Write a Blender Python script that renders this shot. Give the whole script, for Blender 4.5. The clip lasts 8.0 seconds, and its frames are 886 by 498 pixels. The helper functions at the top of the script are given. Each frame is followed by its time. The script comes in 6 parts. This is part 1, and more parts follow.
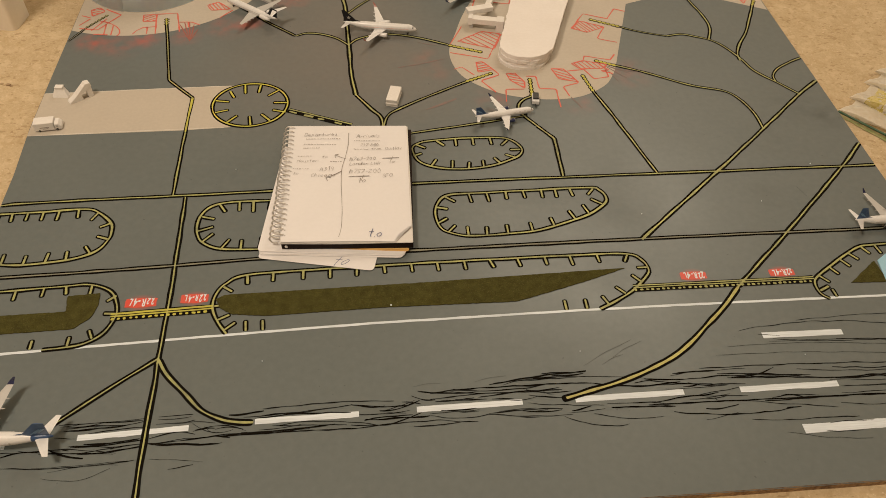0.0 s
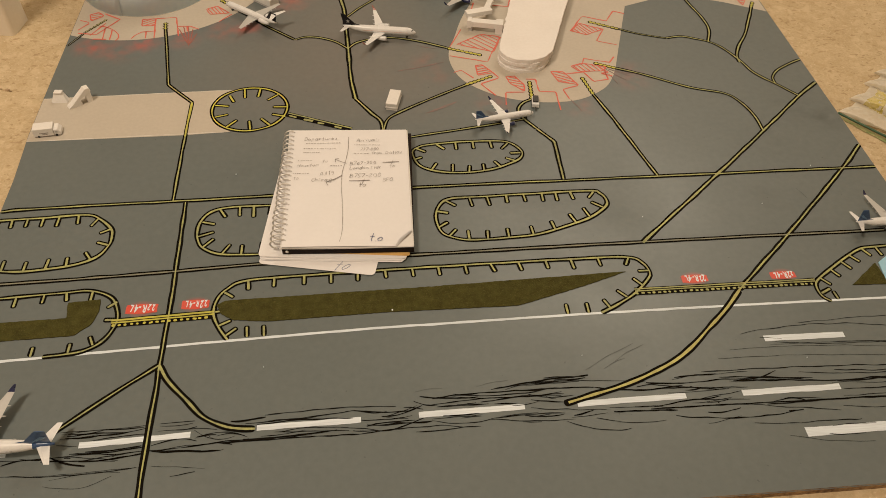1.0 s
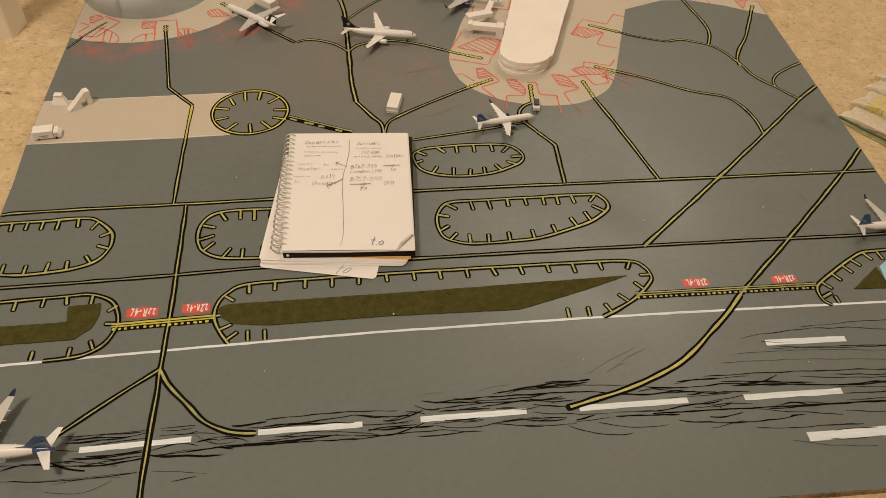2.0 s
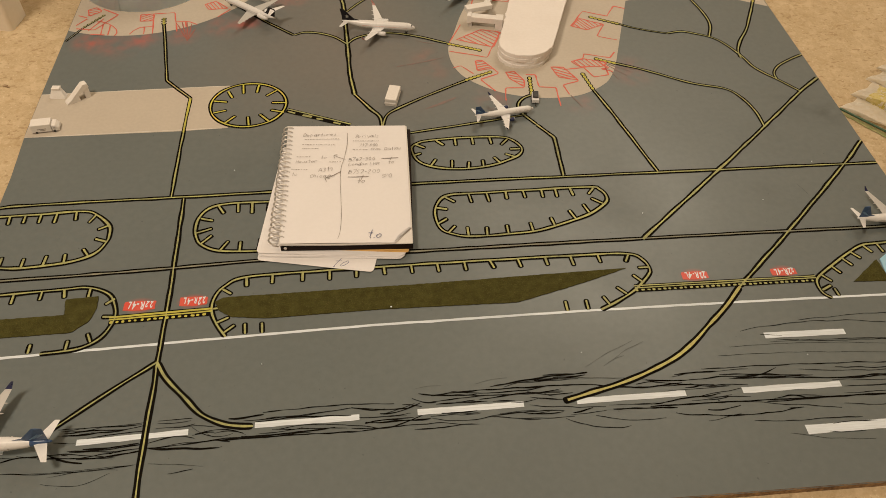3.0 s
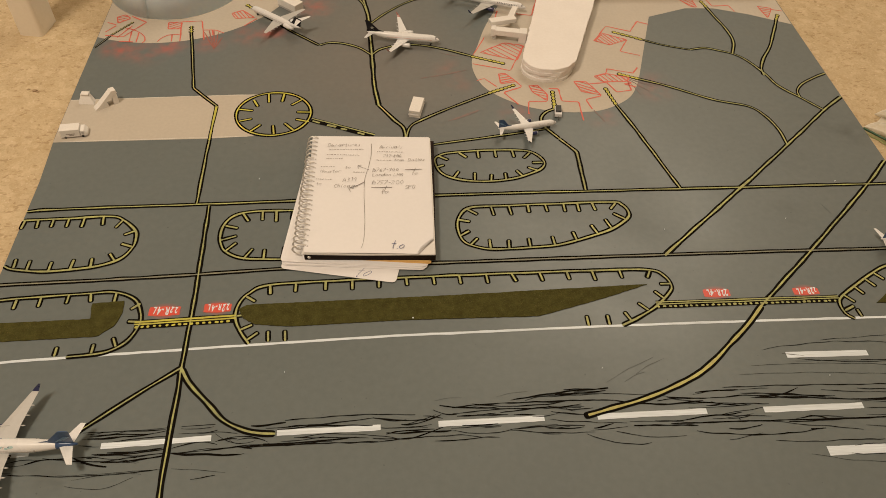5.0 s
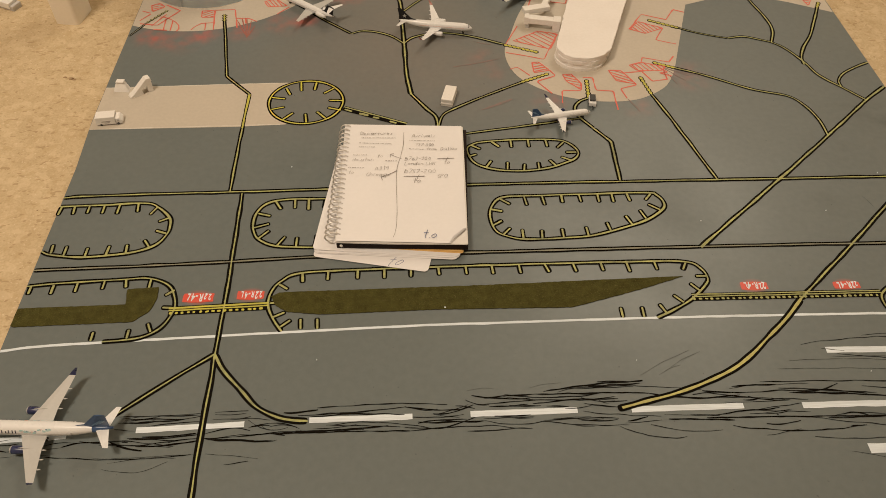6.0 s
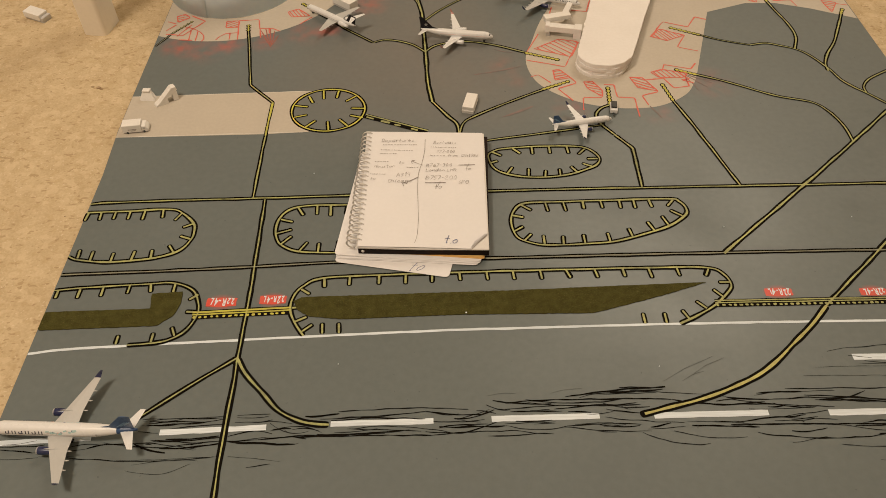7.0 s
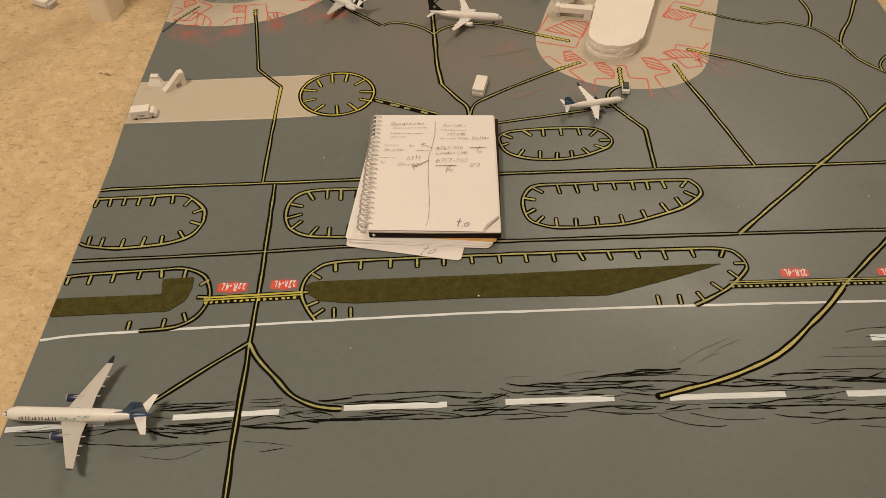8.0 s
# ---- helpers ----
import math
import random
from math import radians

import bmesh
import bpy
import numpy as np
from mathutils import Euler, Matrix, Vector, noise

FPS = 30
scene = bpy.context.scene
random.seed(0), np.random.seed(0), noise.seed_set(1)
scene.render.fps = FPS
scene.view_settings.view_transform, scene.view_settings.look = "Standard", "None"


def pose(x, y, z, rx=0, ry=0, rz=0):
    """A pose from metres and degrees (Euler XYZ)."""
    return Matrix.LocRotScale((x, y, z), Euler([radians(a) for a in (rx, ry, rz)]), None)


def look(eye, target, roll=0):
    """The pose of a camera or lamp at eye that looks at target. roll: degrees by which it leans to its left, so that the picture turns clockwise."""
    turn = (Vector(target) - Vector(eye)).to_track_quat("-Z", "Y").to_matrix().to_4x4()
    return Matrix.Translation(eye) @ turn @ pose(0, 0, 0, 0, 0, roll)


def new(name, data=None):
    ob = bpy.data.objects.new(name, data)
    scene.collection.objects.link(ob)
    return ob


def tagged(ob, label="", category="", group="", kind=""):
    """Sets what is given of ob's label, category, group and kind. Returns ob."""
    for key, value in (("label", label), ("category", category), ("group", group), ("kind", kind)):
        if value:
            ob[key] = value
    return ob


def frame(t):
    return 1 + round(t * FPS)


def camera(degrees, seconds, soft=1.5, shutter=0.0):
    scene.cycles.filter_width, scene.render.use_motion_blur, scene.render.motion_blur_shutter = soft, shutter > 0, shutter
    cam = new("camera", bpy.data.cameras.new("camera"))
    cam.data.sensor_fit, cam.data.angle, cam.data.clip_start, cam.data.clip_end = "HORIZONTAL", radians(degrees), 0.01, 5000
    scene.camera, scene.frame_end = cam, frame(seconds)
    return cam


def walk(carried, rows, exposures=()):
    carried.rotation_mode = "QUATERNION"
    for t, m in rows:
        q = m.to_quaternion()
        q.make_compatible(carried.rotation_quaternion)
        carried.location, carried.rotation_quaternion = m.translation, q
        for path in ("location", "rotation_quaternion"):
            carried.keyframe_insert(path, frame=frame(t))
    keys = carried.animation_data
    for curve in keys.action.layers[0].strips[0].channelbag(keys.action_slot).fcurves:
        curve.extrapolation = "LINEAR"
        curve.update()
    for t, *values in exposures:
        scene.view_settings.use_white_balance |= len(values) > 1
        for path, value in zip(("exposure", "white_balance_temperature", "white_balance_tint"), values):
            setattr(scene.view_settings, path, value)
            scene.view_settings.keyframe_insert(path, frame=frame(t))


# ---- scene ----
cam = camera(60.7, 8.0, soft=0.5)
PATH = [
    (0.0, (0.1173, -0.3376, 0.5952), (0.2789, 0.9838, -0.8974), 2.63),
    (0.5, (0.1182, -0.3327, 0.5963), (0.2721, 0.9803, -0.9044), 2.48),
    (1.0, (0.1152, -0.3338, 0.5971), (0.2804, 0.9881, -0.8946), 2.46),
    (1.5, (0.1166, -0.3325, 0.5971), (0.2921, 0.9964, -0.8873), 2.64),
    (1.7, (0.1120, -0.3306, 0.5983), (0.2867, 0.9959, -0.8882), 2.71),
    (2.8, (0.1155, -0.3321, 0.5947), (0.2745, 0.9869, -0.9003), 2.29),
    (3.0, (0.1178, -0.3310, 0.5954), (0.2791, 0.9824, -0.9043), 2.37),
    (3.5, (0.1196, -0.3316, 0.5961), (0.2833, 0.9803, -0.9046), 2.31),
    (4.0, (0.1176, -0.3311, 0.5966), (0.2840, 0.9896, -0.8961), 2.63),
    (4.5, (0.1089, -0.3311, 0.6012), (0.2639, 1.0049, -0.8790), 3.06),
    (4.7, (0.1082, -0.3301, 0.6016), (0.2550, 1.0057, -0.8796), 2.93),
    (5.8, (0.0983, -0.3295, 0.5964), (0.1825, 0.9882, -0.9058), 1.47),
    (6.0, (0.0989, -0.3278, 0.5958), (0.1643, 0.9903, -0.9070), 1.01),
    (6.5, (0.0951, -0.3313, 0.5987), (0.1354, 0.9980, -0.8951), 0.53),
    (7.0, (0.0979, -0.3338, 0.5923), (0.1103, 1.0097, -0.8892), -0.63),
    (7.5, (0.0948, -0.3329, 0.5924), (0.0933, 1.0115, -0.8883), -1.18),
    (7.8, (0.0929, -0.3303, 0.5952), (0.0818, 0.9942, -0.9033), -1.79),
    (7.9, (0.0937, -0.3320, 0.5915), (0.0809, 0.9888, -0.9102), -1.88),
    (8.0, (0.0941, -0.3331, 0.5846), (0.0848, 0.9868, -0.9179), -1.79),
]
walk(cam, [(t, look(eye, target, roll)) for t, eye, target, roll in PATH])

# ---- light: a warm lamp high to the south-west and a wider added fill across the room ----
world = bpy.data.worlds.new("world")
scene.world = world
world.use_nodes = True
world.node_tree.nodes["Background"].inputs[0].default_value = (1.0, 0.80, 0.58, 1)
world.node_tree.nodes["Background"].inputs[1].default_value = 0.05


def area(name, eye, target, size, watts, colour):
    lamp = bpy.data.lights.new(name, "AREA")
    lamp.shape, lamp.size, lamp.energy, lamp.color = "DISK", size, watts, colour
    new(name, lamp).matrix_world = look(eye, target)


WARM, PALER = (1.0, 0.82, 0.63), (1.0, 0.86, 0.67)
area("ceiling_lamp", (-0.80, -0.40, 2.35), (0.2, 0.4, 0.0), 0.5, 40, WARM)
# unseen fill, added to brighten the board from its far side
area("far_fill_lamp", (1.15, 2.00, 2.35), (0.4, 0.4, 0.0), 1.2, 29, PALER)
scene.view_settings.exposure = 0.0


# ---- materials ----
def mat(name, colour, rough=0.6, second=None, scale=30.0, fine=400.0, amount=0.25, bump=0.0, bump_size=0.001, metal=0.0,
        spec=0.5, stretch=(1, 1, 1)):
    """A surface whose colour wanders to a second one at a coarse and a fine scale, with relief."""
    m = bpy.data.materials.new(name)
    m.use_nodes = True
    n, l = m.node_tree.nodes, m.node_tree.links
    b = n["Principled BSDF"]
    b.inputs["Roughness"].default_value, b.inputs["Metallic"].default_value = rough, metal
    b.inputs["Specular IOR Level"].default_value = spec
    second = second or tuple(c * 0.7 for c in colour)
    at = n.new("ShaderNodeTexCoord")
    pull = n.new("ShaderNodeVectorMath")
    pull.operation = "MULTIPLY"
    pull.inputs[1].default_value = stretch
    l.new(at.outputs["Object"], pull.inputs[0])
    noises = []
    for size, detail in ((scale, 4), (fine, 3)):
        t = n.new("ShaderNodeTexNoise")
        t.inputs["Scale"].default_value, t.inputs["Detail"].default_value = size, detail
        l.new(pull.outputs[0], t.inputs["Vector"])
        noises.append(t)
    add = n.new("ShaderNodeMath")
    add.operation = "ADD"
    l.new(noises[0].outputs["Fac"], add.inputs[0]), l.new(noises[1].outputs["Fac"], add.inputs[1])
    ramp = n.new("ShaderNodeMapRange")
    ramp.inputs["From Min"].default_value, ramp.inputs["From Max"].default_value = 0.7, 1.3
    ramp.inputs["To Max"].default_value = amount
    l.new(add.outputs[0], ramp.inputs["Value"])
    mix = n.new("ShaderNodeMix")
    mix.data_type = "RGBA"
    mix.inputs["A"].default_value, mix.inputs["B"].default_value = (*colour, 1), (*second, 1)
    l.new(ramp.outputs[0], mix.inputs["Factor"])
    l.new(mix.outputs["Result"], b.inputs["Base Color"])
    gloss = n.new("ShaderNodeMapRange")
    gloss.inputs["From Min"].default_value, gloss.inputs["From Max"].default_value = 0.3, 0.7
    gloss.inputs["To Min"].default_value, gloss.inputs["To Max"].default_value = max(0.02, rough - 0.08), min(1, rough + 0.08)
    l.new(noises[0].outputs["Fac"], gloss.inputs["Value"])
    l.new(gloss.outputs[0], b.inputs["Roughness"])
    if bump:
        k = n.new("ShaderNodeBump")
        k.inputs["Strength"].default_value, k.inputs["Distance"].default_value = bump, bump_size
        l.new(noises[1].outputs["Fac"], k.inputs["Height"])
        l.new(k.outputs[0], b.inputs["Normal"])
    return m


def smudged(m, spots, colour, narrow=1.0, patchy=0.35):
    """Rubs soft stains of a colour into a material: (x, y, radius, strength) on the board; narrow: how far they run along x."""
    n, l = m.node_tree.nodes, m.node_tree.links
    b = n["Principled BSDF"]
    base = b.inputs["Base Color"].links[0].from_socket
    at = n.new("ShaderNodeTexCoord")
    squeeze = n.new("ShaderNodeVectorMath")
    squeeze.operation = "MULTIPLY"
    squeeze.inputs[1].default_value = (1 / narrow, 1, 1)
    l.new(at.outputs["Object"], squeeze.inputs[0])
    total = None
    for x, y, radius, strength in spots:
        far = n.new("ShaderNodeVectorMath")
        far.operation = "DISTANCE"
        far.inputs[1].default_value = (x / narrow, y, 0)
        l.new(squeeze.outputs[0], far.inputs[0])
        fall = n.new("ShaderNodeMapRange")
        fall.interpolation_type = "SMOOTHSTEP"
        fall.inputs["From Min"].default_value, fall.inputs["From Max"].default_value = 0, radius
        fall.inputs["To Min"].default_value, fall.inputs["To Max"].default_value = strength, 0
        l.new(far.outputs["Value"], fall.inputs["Value"])
        if total is None:
            total = fall.outputs[0]
        else:
            add = n.new("ShaderNodeMath")
            l.new(total, add.inputs[0]), l.new(fall.outputs[0], add.inputs[1])
            total = add.outputs[0]
    streak = n.new("ShaderNodeTexNoise")
    streak.inputs["Scale"].default_value, streak.inputs["Detail"].default_value = 55, 5
    l.new(squeeze.outputs[0], streak.inputs["Vector"])
    cut = n.new("ShaderNodeMapRange")
    cut.inputs["From Min"].default_value, cut.inputs["From Max"].default_value = patchy, 0.75
    l.new(streak.outputs["Fac"], cut.inputs["Value"])
    times = n.new("ShaderNodeMath")
    times.operation, times.use_clamp = "MULTIPLY", True
    l.new(total, times.inputs[0]), l.new(cut.outputs[0], times.inputs[1])
    mix = n.new("ShaderNodeMix")
    mix.data_type = "RGBA"
    mix.inputs["B"].default_value = (*colour, 1)
    l.new(base, mix.inputs["A"]), l.new(times.outputs[0], mix.inputs["Factor"])
    l.new(mix.outputs["Result"], b.inputs["Base Color"])


def specks(m, scale, above, colour, strength=0.7, stretch=(1, 1, 1)):
    """Strews small flecks of a colour over a material, where a fine noise rises above a level."""
    n, l = m.node_tree.nodes, m.node_tree.links
    b = n["Principled BSDF"]
    base = b.inputs["Base Color"].links[0].from_socket
    at = n.new("ShaderNodeTexCoord")
    grain = n.new("ShaderNodeTexNoise")
    grain.inputs["Scale"].default_value, grain.inputs["Detail"].default_value = scale, 1
    pull = n.new("ShaderNodeVectorMath")
    pull.operation = "MULTIPLY"
    pull.inputs[1].default_value = stretch
    l.new(at.outputs["Object"], pull.inputs[0]), l.new(pull.outputs[0], grain.inputs["Vector"])
    cut = n.new("ShaderNodeMapRange")
    cut.inputs["From Min"].default_value, cut.inputs["From Max"].default_value = above, above + 0.05
    cut.inputs["To Max"].default_value = strength
    l.new(grain.outputs["Fac"], cut.inputs["Value"])
    mix = n.new("ShaderNodeMix")
    mix.data_type = "RGBA"
    mix.inputs["B"].default_value = (*colour, 1)
    l.new(base, mix.inputs["A"]), l.new(cut.outputs[0], mix.inputs["Factor"])
    l.new(mix.outputs["Result"], b.inputs["Base Color"])


def thin_paper(m, share):
    """Lets a share of the light shine through, as thin paper does."""
    n, l = m.node_tree.nodes, m.node_tree.links
    b, out = n["Principled BSDF"], n["Material Output"]
    glow = n.new("ShaderNodeBsdfTranslucent")
    l.new(b.inputs["Base Color"].links[0].from_socket, glow.inputs["Color"])
    mix = n.new("ShaderNodeMixShader")
    mix.inputs[0].default_value = share
    l.new(b.outputs[0], mix.inputs[1]), l.new(glow.outputs[0], mix.inputs[2])
    l.new(mix.outputs[0], out.inputs["Surface"])


RED = (0.62, 0.085, 0.05)
M_BOARD = mat("grey_board_paint", (0.145, 0.170, 0.172), 0.37, (0.114, 0.134, 0.136), 6, 140, 0.6, 0.06, 0.0004, spec=0.35)
smudged(M_BOARD, [(-0.262, 0.592, 0.032, 0.55), (-0.225, 0.585, 0.045, 0.32), (-0.19, 0.598, 0.03, 0.55), (-0.14, 0.603, 0.03, 0.55),
                  (-0.052, 0.632, 0.024, 0.80), (-0.085, 0.625, 0.04, 0.35), (0.0, 0.70, 0.045, 0.45), (0.19, 0.535, 0.035, 0.15),
                  (0.20, 0.50, 0.025, 0.15), (0.27, 0.440, 0.035, 0.22), (0.46, 0.49, 0.045, 0.25), (0.38, 0.425, 0.03, 0.2)], RED)
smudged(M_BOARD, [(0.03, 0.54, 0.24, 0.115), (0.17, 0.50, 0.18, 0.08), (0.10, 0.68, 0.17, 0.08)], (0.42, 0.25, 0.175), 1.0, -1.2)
smudged(M_BOARD, [(0.665, 0.405, 0.055, 0.30), (0.694, 0.385, 0.034, 0.6), (0.560, 0.250, 0.030, 0.30), (0.655, 0.170, 0.045, 0.35), (0.60, 0.345, 0.045, 0.22), (0.50, 0.235, 0.05, 0.14), (0.30, 0.06, 0.06, 0.16), (-0.02, 0.33, 0.05, 0.14)], (0.075, 0.085, 0.085), 1.5)
RUBBER = [(-0.19, 0.002, 0.010, 0.35), (-0.12, -0.010, 0.012, 0.40), (-0.06, 0.004, 0.010, 0.30), (0.05, 0.004, 0.009, 0.35), (0.07, -0.010, 0.009, 0.30),
          (0.18, 0.013, 0.009, 0.55), (0.24, 0.018, 0.011, 0.65), (0.29, 0.024, 0.010, 0.60), (0.26, 0.006, 0.008, 0.45), (0.24, -0.009, 0.007, 0.35), (0.33, 0.014, 0.008, 0.45),
          (0.33, -0.009, 0.007, 0.75), (0.38, -0.006, 0.006, 0.45), (0.42, 0.012, 0.009, 0.50), (0.47, 0.020, 0.010, 0.55), (0.54, 0.019, 0.011, 0.60), (0.50, -0.013, 0.009, 0.45),
          (0.56, -0.004, 0.008, 0.50), (0.62, 0.015, 0.010, 0.45)]
smudged(M_BOARD, [(x, y, r, k * 0.45) for x, y, r, k in RUBBER], (0.022, 0.020, 0.018), 4.0)
smudged(M_BOARD, [(-0.119, 0.137, 0.0112, 1.1), (-0.068, 0.139, 0.0105, 1.1), (0.4375, 0.137, 0.0105, 1.1), (0.532, 0.1355, 0.0100, 1.1)], RED, 1.7, -0.6)
specks(M_BOARD, 210, 0.76, (0.06, 0.065, 0.065), 0.5)
M_EDGE = mat("raw_board_edge", (0.40, 0.27, 0.14), 0.8, (0.10, 0.055, 0.03), 45, 300, 1.0, 0.3, 0.001)
M_BLACK = mat("black_marker", (0.005, 0.0042, 0.003), 0.7, (0.014, 0.012, 0.009), 60, 600, 0.5, spec=0.03)
M_YELLOW = mat("yellow_marker", (0.46, 0.468, 0.175), 0.6, (0.21, 0.22, 0.125), 16, 200, 1.0, spec=0.2)
M_PALE = mat("worn_grey_marker", (0.27, 0.27, 0.19), 0.6, (0.17, 0.175, 0.15), 55, 260, 1.0, spec=0.2)
M_BRIGHT = mat("bright_yellow_paint", (0.58, 0.55, 0.085), 0.6, (0.35, 0.335, 0.10), 16, 220, 0.9, spec=0.2)
M_OLD_YELLOW = mat("dull_yellow_paint", (0.52, 0.51, 0.19), 0.6, (0.34, 0.31, 0.13), 40, 240, 1.0, spec=0.2)
M_WHITE_LINE = mat("white_line_paint", (0.74, 0.83, 0.91), 0.55, (0.52, 0.585, 0.645), 90, 420, 0.85, stretch=(0.12, 2.2, 1))
M_WHITE_LETTER = mat("white_letter_paint", (0.70, 0.78, 0.86), 0.55, (0.60, 0.62, 0.66), 90, 420, 0.6)
M_TAN = mat("tan_apron_paint", (0.52, 0.475, 0.405), 0.6, (0.44, 0.40, 0.34), 12, 250, 0.6, 0.05, 0.0004)
M_SCUFF = mat("faint_grey_marker", (0.085, 0.095, 0.095), 0.6, (0.125, 0.14, 0.14), 90, 300, 1.0, spec=0.2)
M_EDGING = mat("pale_edge_paint", (0.66, 0.64, 0.60), 0.6, (0.50, 0.46, 0.40), 60, 300, 0.8)
M_GRASS = mat("olive_grass_flock", (0.080, 0.076, 0.021), 0.95, (0.046, 0.043, 0.012), 120, 800, 1.0, 0.9, 0.0012, spec=0.1)
specks(M_GRASS, 850, 0.66, (0.16, 0.145, 0.06), 0.45)
M_GRASS_EDGE = mat("grass_edge", (0.05, 0.042, 0.012), 0.95, None, 90, 900, 0.5, spec=0.1)
M_RED = mat("red_marker", (0.66, 0.095, 0.06), 0.6, (0.64, 0.20, 0.15), 60, 300, 0.8)
M_RED_FAINT = mat("faint_red_marker", (0.46, 0.12, 0.09), 0.6, (0.24, 0.14, 0.125), 70, 300, 1.0, spec=0.2)
M_RED_RUB = mat("rubbed_red_marker", (0.235, 0.152, 0.142), 0.5, (0.160, 0.152, 0.148), 90, 300, 1.0, spec=0.3)
M_SIGN = mat("red_sign_paint", (0.66, 0.07, 0.05), 0.5, (0.55, 0.13, 0.09), 70, 400, 0.7)
M_POND = mat("light_blue_paint", (0.33, 0.60, 0.78), 0.5, (0.27, 0.50, 0.68), 30, 300, 0.5)
M_CARPET = mat("beige_carpet", (0.57, 0.455, 0.30), 0.95, (0.49, 0.38, 0.245), 25, 260, 0.9, 0.5, 0.002, spec=0.1)
M_FLECK = mat("brown_fleck", (0.30, 0.21, 0.12), 0.9, (0.42, 0.31, 0.19), 60, 300, 0.8)
M_TUFT = mat("beige_carpet_pile", (0.60, 0.485, 0.315), 0.95, (0.48, 0.37, 0.225), 45, 420, 1.0, 0.55, 0.0012, spec=0.08)
specks(M_TUFT, 175, 0.635, (0.30, 0.20, 0.10), 0.50, (0.75, 1.3, 1))
specks(M_TUFT, 75, 0.58, (0.68, 0.56, 0.38), 0.35)
specks(M_TUFT, 95, 0.60, (0.46, 0.34, 0.19), 0.35)
specks(M_TUFT, 330, 0.68, (0.72, 0.62, 0.46), 0.5)
M_PAPER = mat("white_paper", (0.775, 0.77, 0.785), 0.75, (0.72, 0.715, 0.725), 14, 250, 0.5, 0.05, 0.0003, spec=0.3)
M_DRUM = mat("cool_white_paper", (0.82, 0.93, 1.0), 0.7, (0.74, 0.88, 1.0), 16, 120, 0.8, 0.08, 0.0006, spec=0.3)
thin_paper(M_DRUM, 0.25)
M_PAGE_EDGE = mat("page_edges", (0.74, 0.725, 0.71), 0.8, (0.62, 0.60, 0.57), 20, 1500, 0.8, 0.3, 0.0004)
M_COVER = mat("dark_cover", (0.012, 0.007, 0.006), 0.7, (0.026, 0.017, 0.014), 40, 500, 0.6, spec=0.12)
M_MANILA = mat("orange_folder", (0.72, 0.46, 0.16), 0.7, (0.62, 0.36, 0.12), 30, 300, 0.5)
M_WIRE = mat("steel_wire", (0.80, 0.79, 0.77), 0.42, (0.55, 0.53, 0.51), 60, 400, 0.5, metal=0.75)
M_PEN = mat("grey_pencil", (0.17, 0.15, 0.14), 0.7, (0.42, 0.39, 0.37), 150, 700, 0.9)
M_BLUE_PEN = mat("blue_pen", (0.10, 0.13, 0.26), 0.6, (0.2, 0.22, 0.34), 90, 700, 0.6)
M_FOAM = mat("white_foam", (0.82, 0.80, 0.785), 0.7, (0.75, 0.725, 0.70), 30, 260, 0.6, 0.12, 0.0008, spec=0.3)
M_CARD = mat("white_card", (0.78, 0.77, 0.75), 0.65, (0.68, 0.66, 0.63), 40, 400, 0.6, 0.04, 0.0003)
M_CARD_GREY = mat("grey_card", (0.52, 0.51, 0.50), 0.7, (0.42, 0.41, 0.40), 40, 400, 0.6)
M_DARK = mat("black_card", (0.02, 0.02, 0.02), 0.5)
M_PLANE = mat("white_enamel", (0.74, 0.755, 0.775), 0.28, (0.68, 0.69, 0.69), 60, 500, 0.4)
M_WING = mat("pale_grey_enamel", (0.49, 0.495, 0.49), 0.4, (0.44, 0.44, 0.43), 60, 500, 0.5)
M_NAVY = mat("navy_enamel", (0.018, 0.018, 0.070), 0.3, (0.03, 0.05, 0.12), 60, 500, 0.6)
M_TAIL = mat("blue_tail_enamel", (0.028, 0.062, 0.155), 0.35, (0.06, 0.12, 0.25), 90, 300, 0.8)
M_STAR = mat("black_tail_enamel", (0.010, 0.010, 0.013), 0.5, spec=0.25)
M_STRIPE = mat("pale_blue_tail_stripe", (0.16, 0.27, 0.42), 0.35, (0.11, 0.20, 0.36), 90, 300, 0.8)
M_TIP = mat("dull_red_tip", (0.42, 0.20, 0.17), 0.4)
M_GLASS = mat("dark_windscreen", (0.02, 0.022, 0.026), 0.15)
M_TYRE = mat("black_tyre", (0.025, 0.025, 0.025), 0.7)
M_LETTER = mat("dark_lettering", (0.04, 0.045, 0.08), 0.5)
M_MURAL = mat("teal_motif", (0.26, 0.48, 0.52), 0.4, (0.50, 0.62, 0.62), 300, 900, 1.0)
M_CORAL = mat("coral_motif", (0.66, 0.40, 0.38), 0.4, (0.74, 0.58, 0.54), 300, 900, 1.0)
M_WALL = mat("room_wall", (0.70, 0.635, 0.54), 0.8, (0.66, 0.595, 0.50), 3, 80, 0.5)
M_POST = mat("cream_post_paint", (0.78, 0.72, 0.62), 0.5, (0.72, 0.66, 0.56), 12, 200, 0.6)
M_BAG = mat("milky_plastic", (0.88, 0.86, 0.78), 0.3, (0.76, 0.69, 0.54), 30, 150, 0.9)
thin_paper(M_BAG, 0.35)
M_BAG_PRINT_SHADE = mat("yellow_print_and_fold_shade", (0.50, 0.42, 0.08), 0.3, (0.66, 0.57, 0.30), 120, 260, 1.0)
M_GREEN_FILM = mat("pale_green_film", (0.20, 0.27, 0.10), 0.4, (0.46, 0.41, 0.20), 90, 260, 1.0)
M_GREEN = mat("dark_green_plastic", (0.055, 0.13, 0.075), 0.3, (0.03, 0.08, 0.05), 40, 200, 0.6)


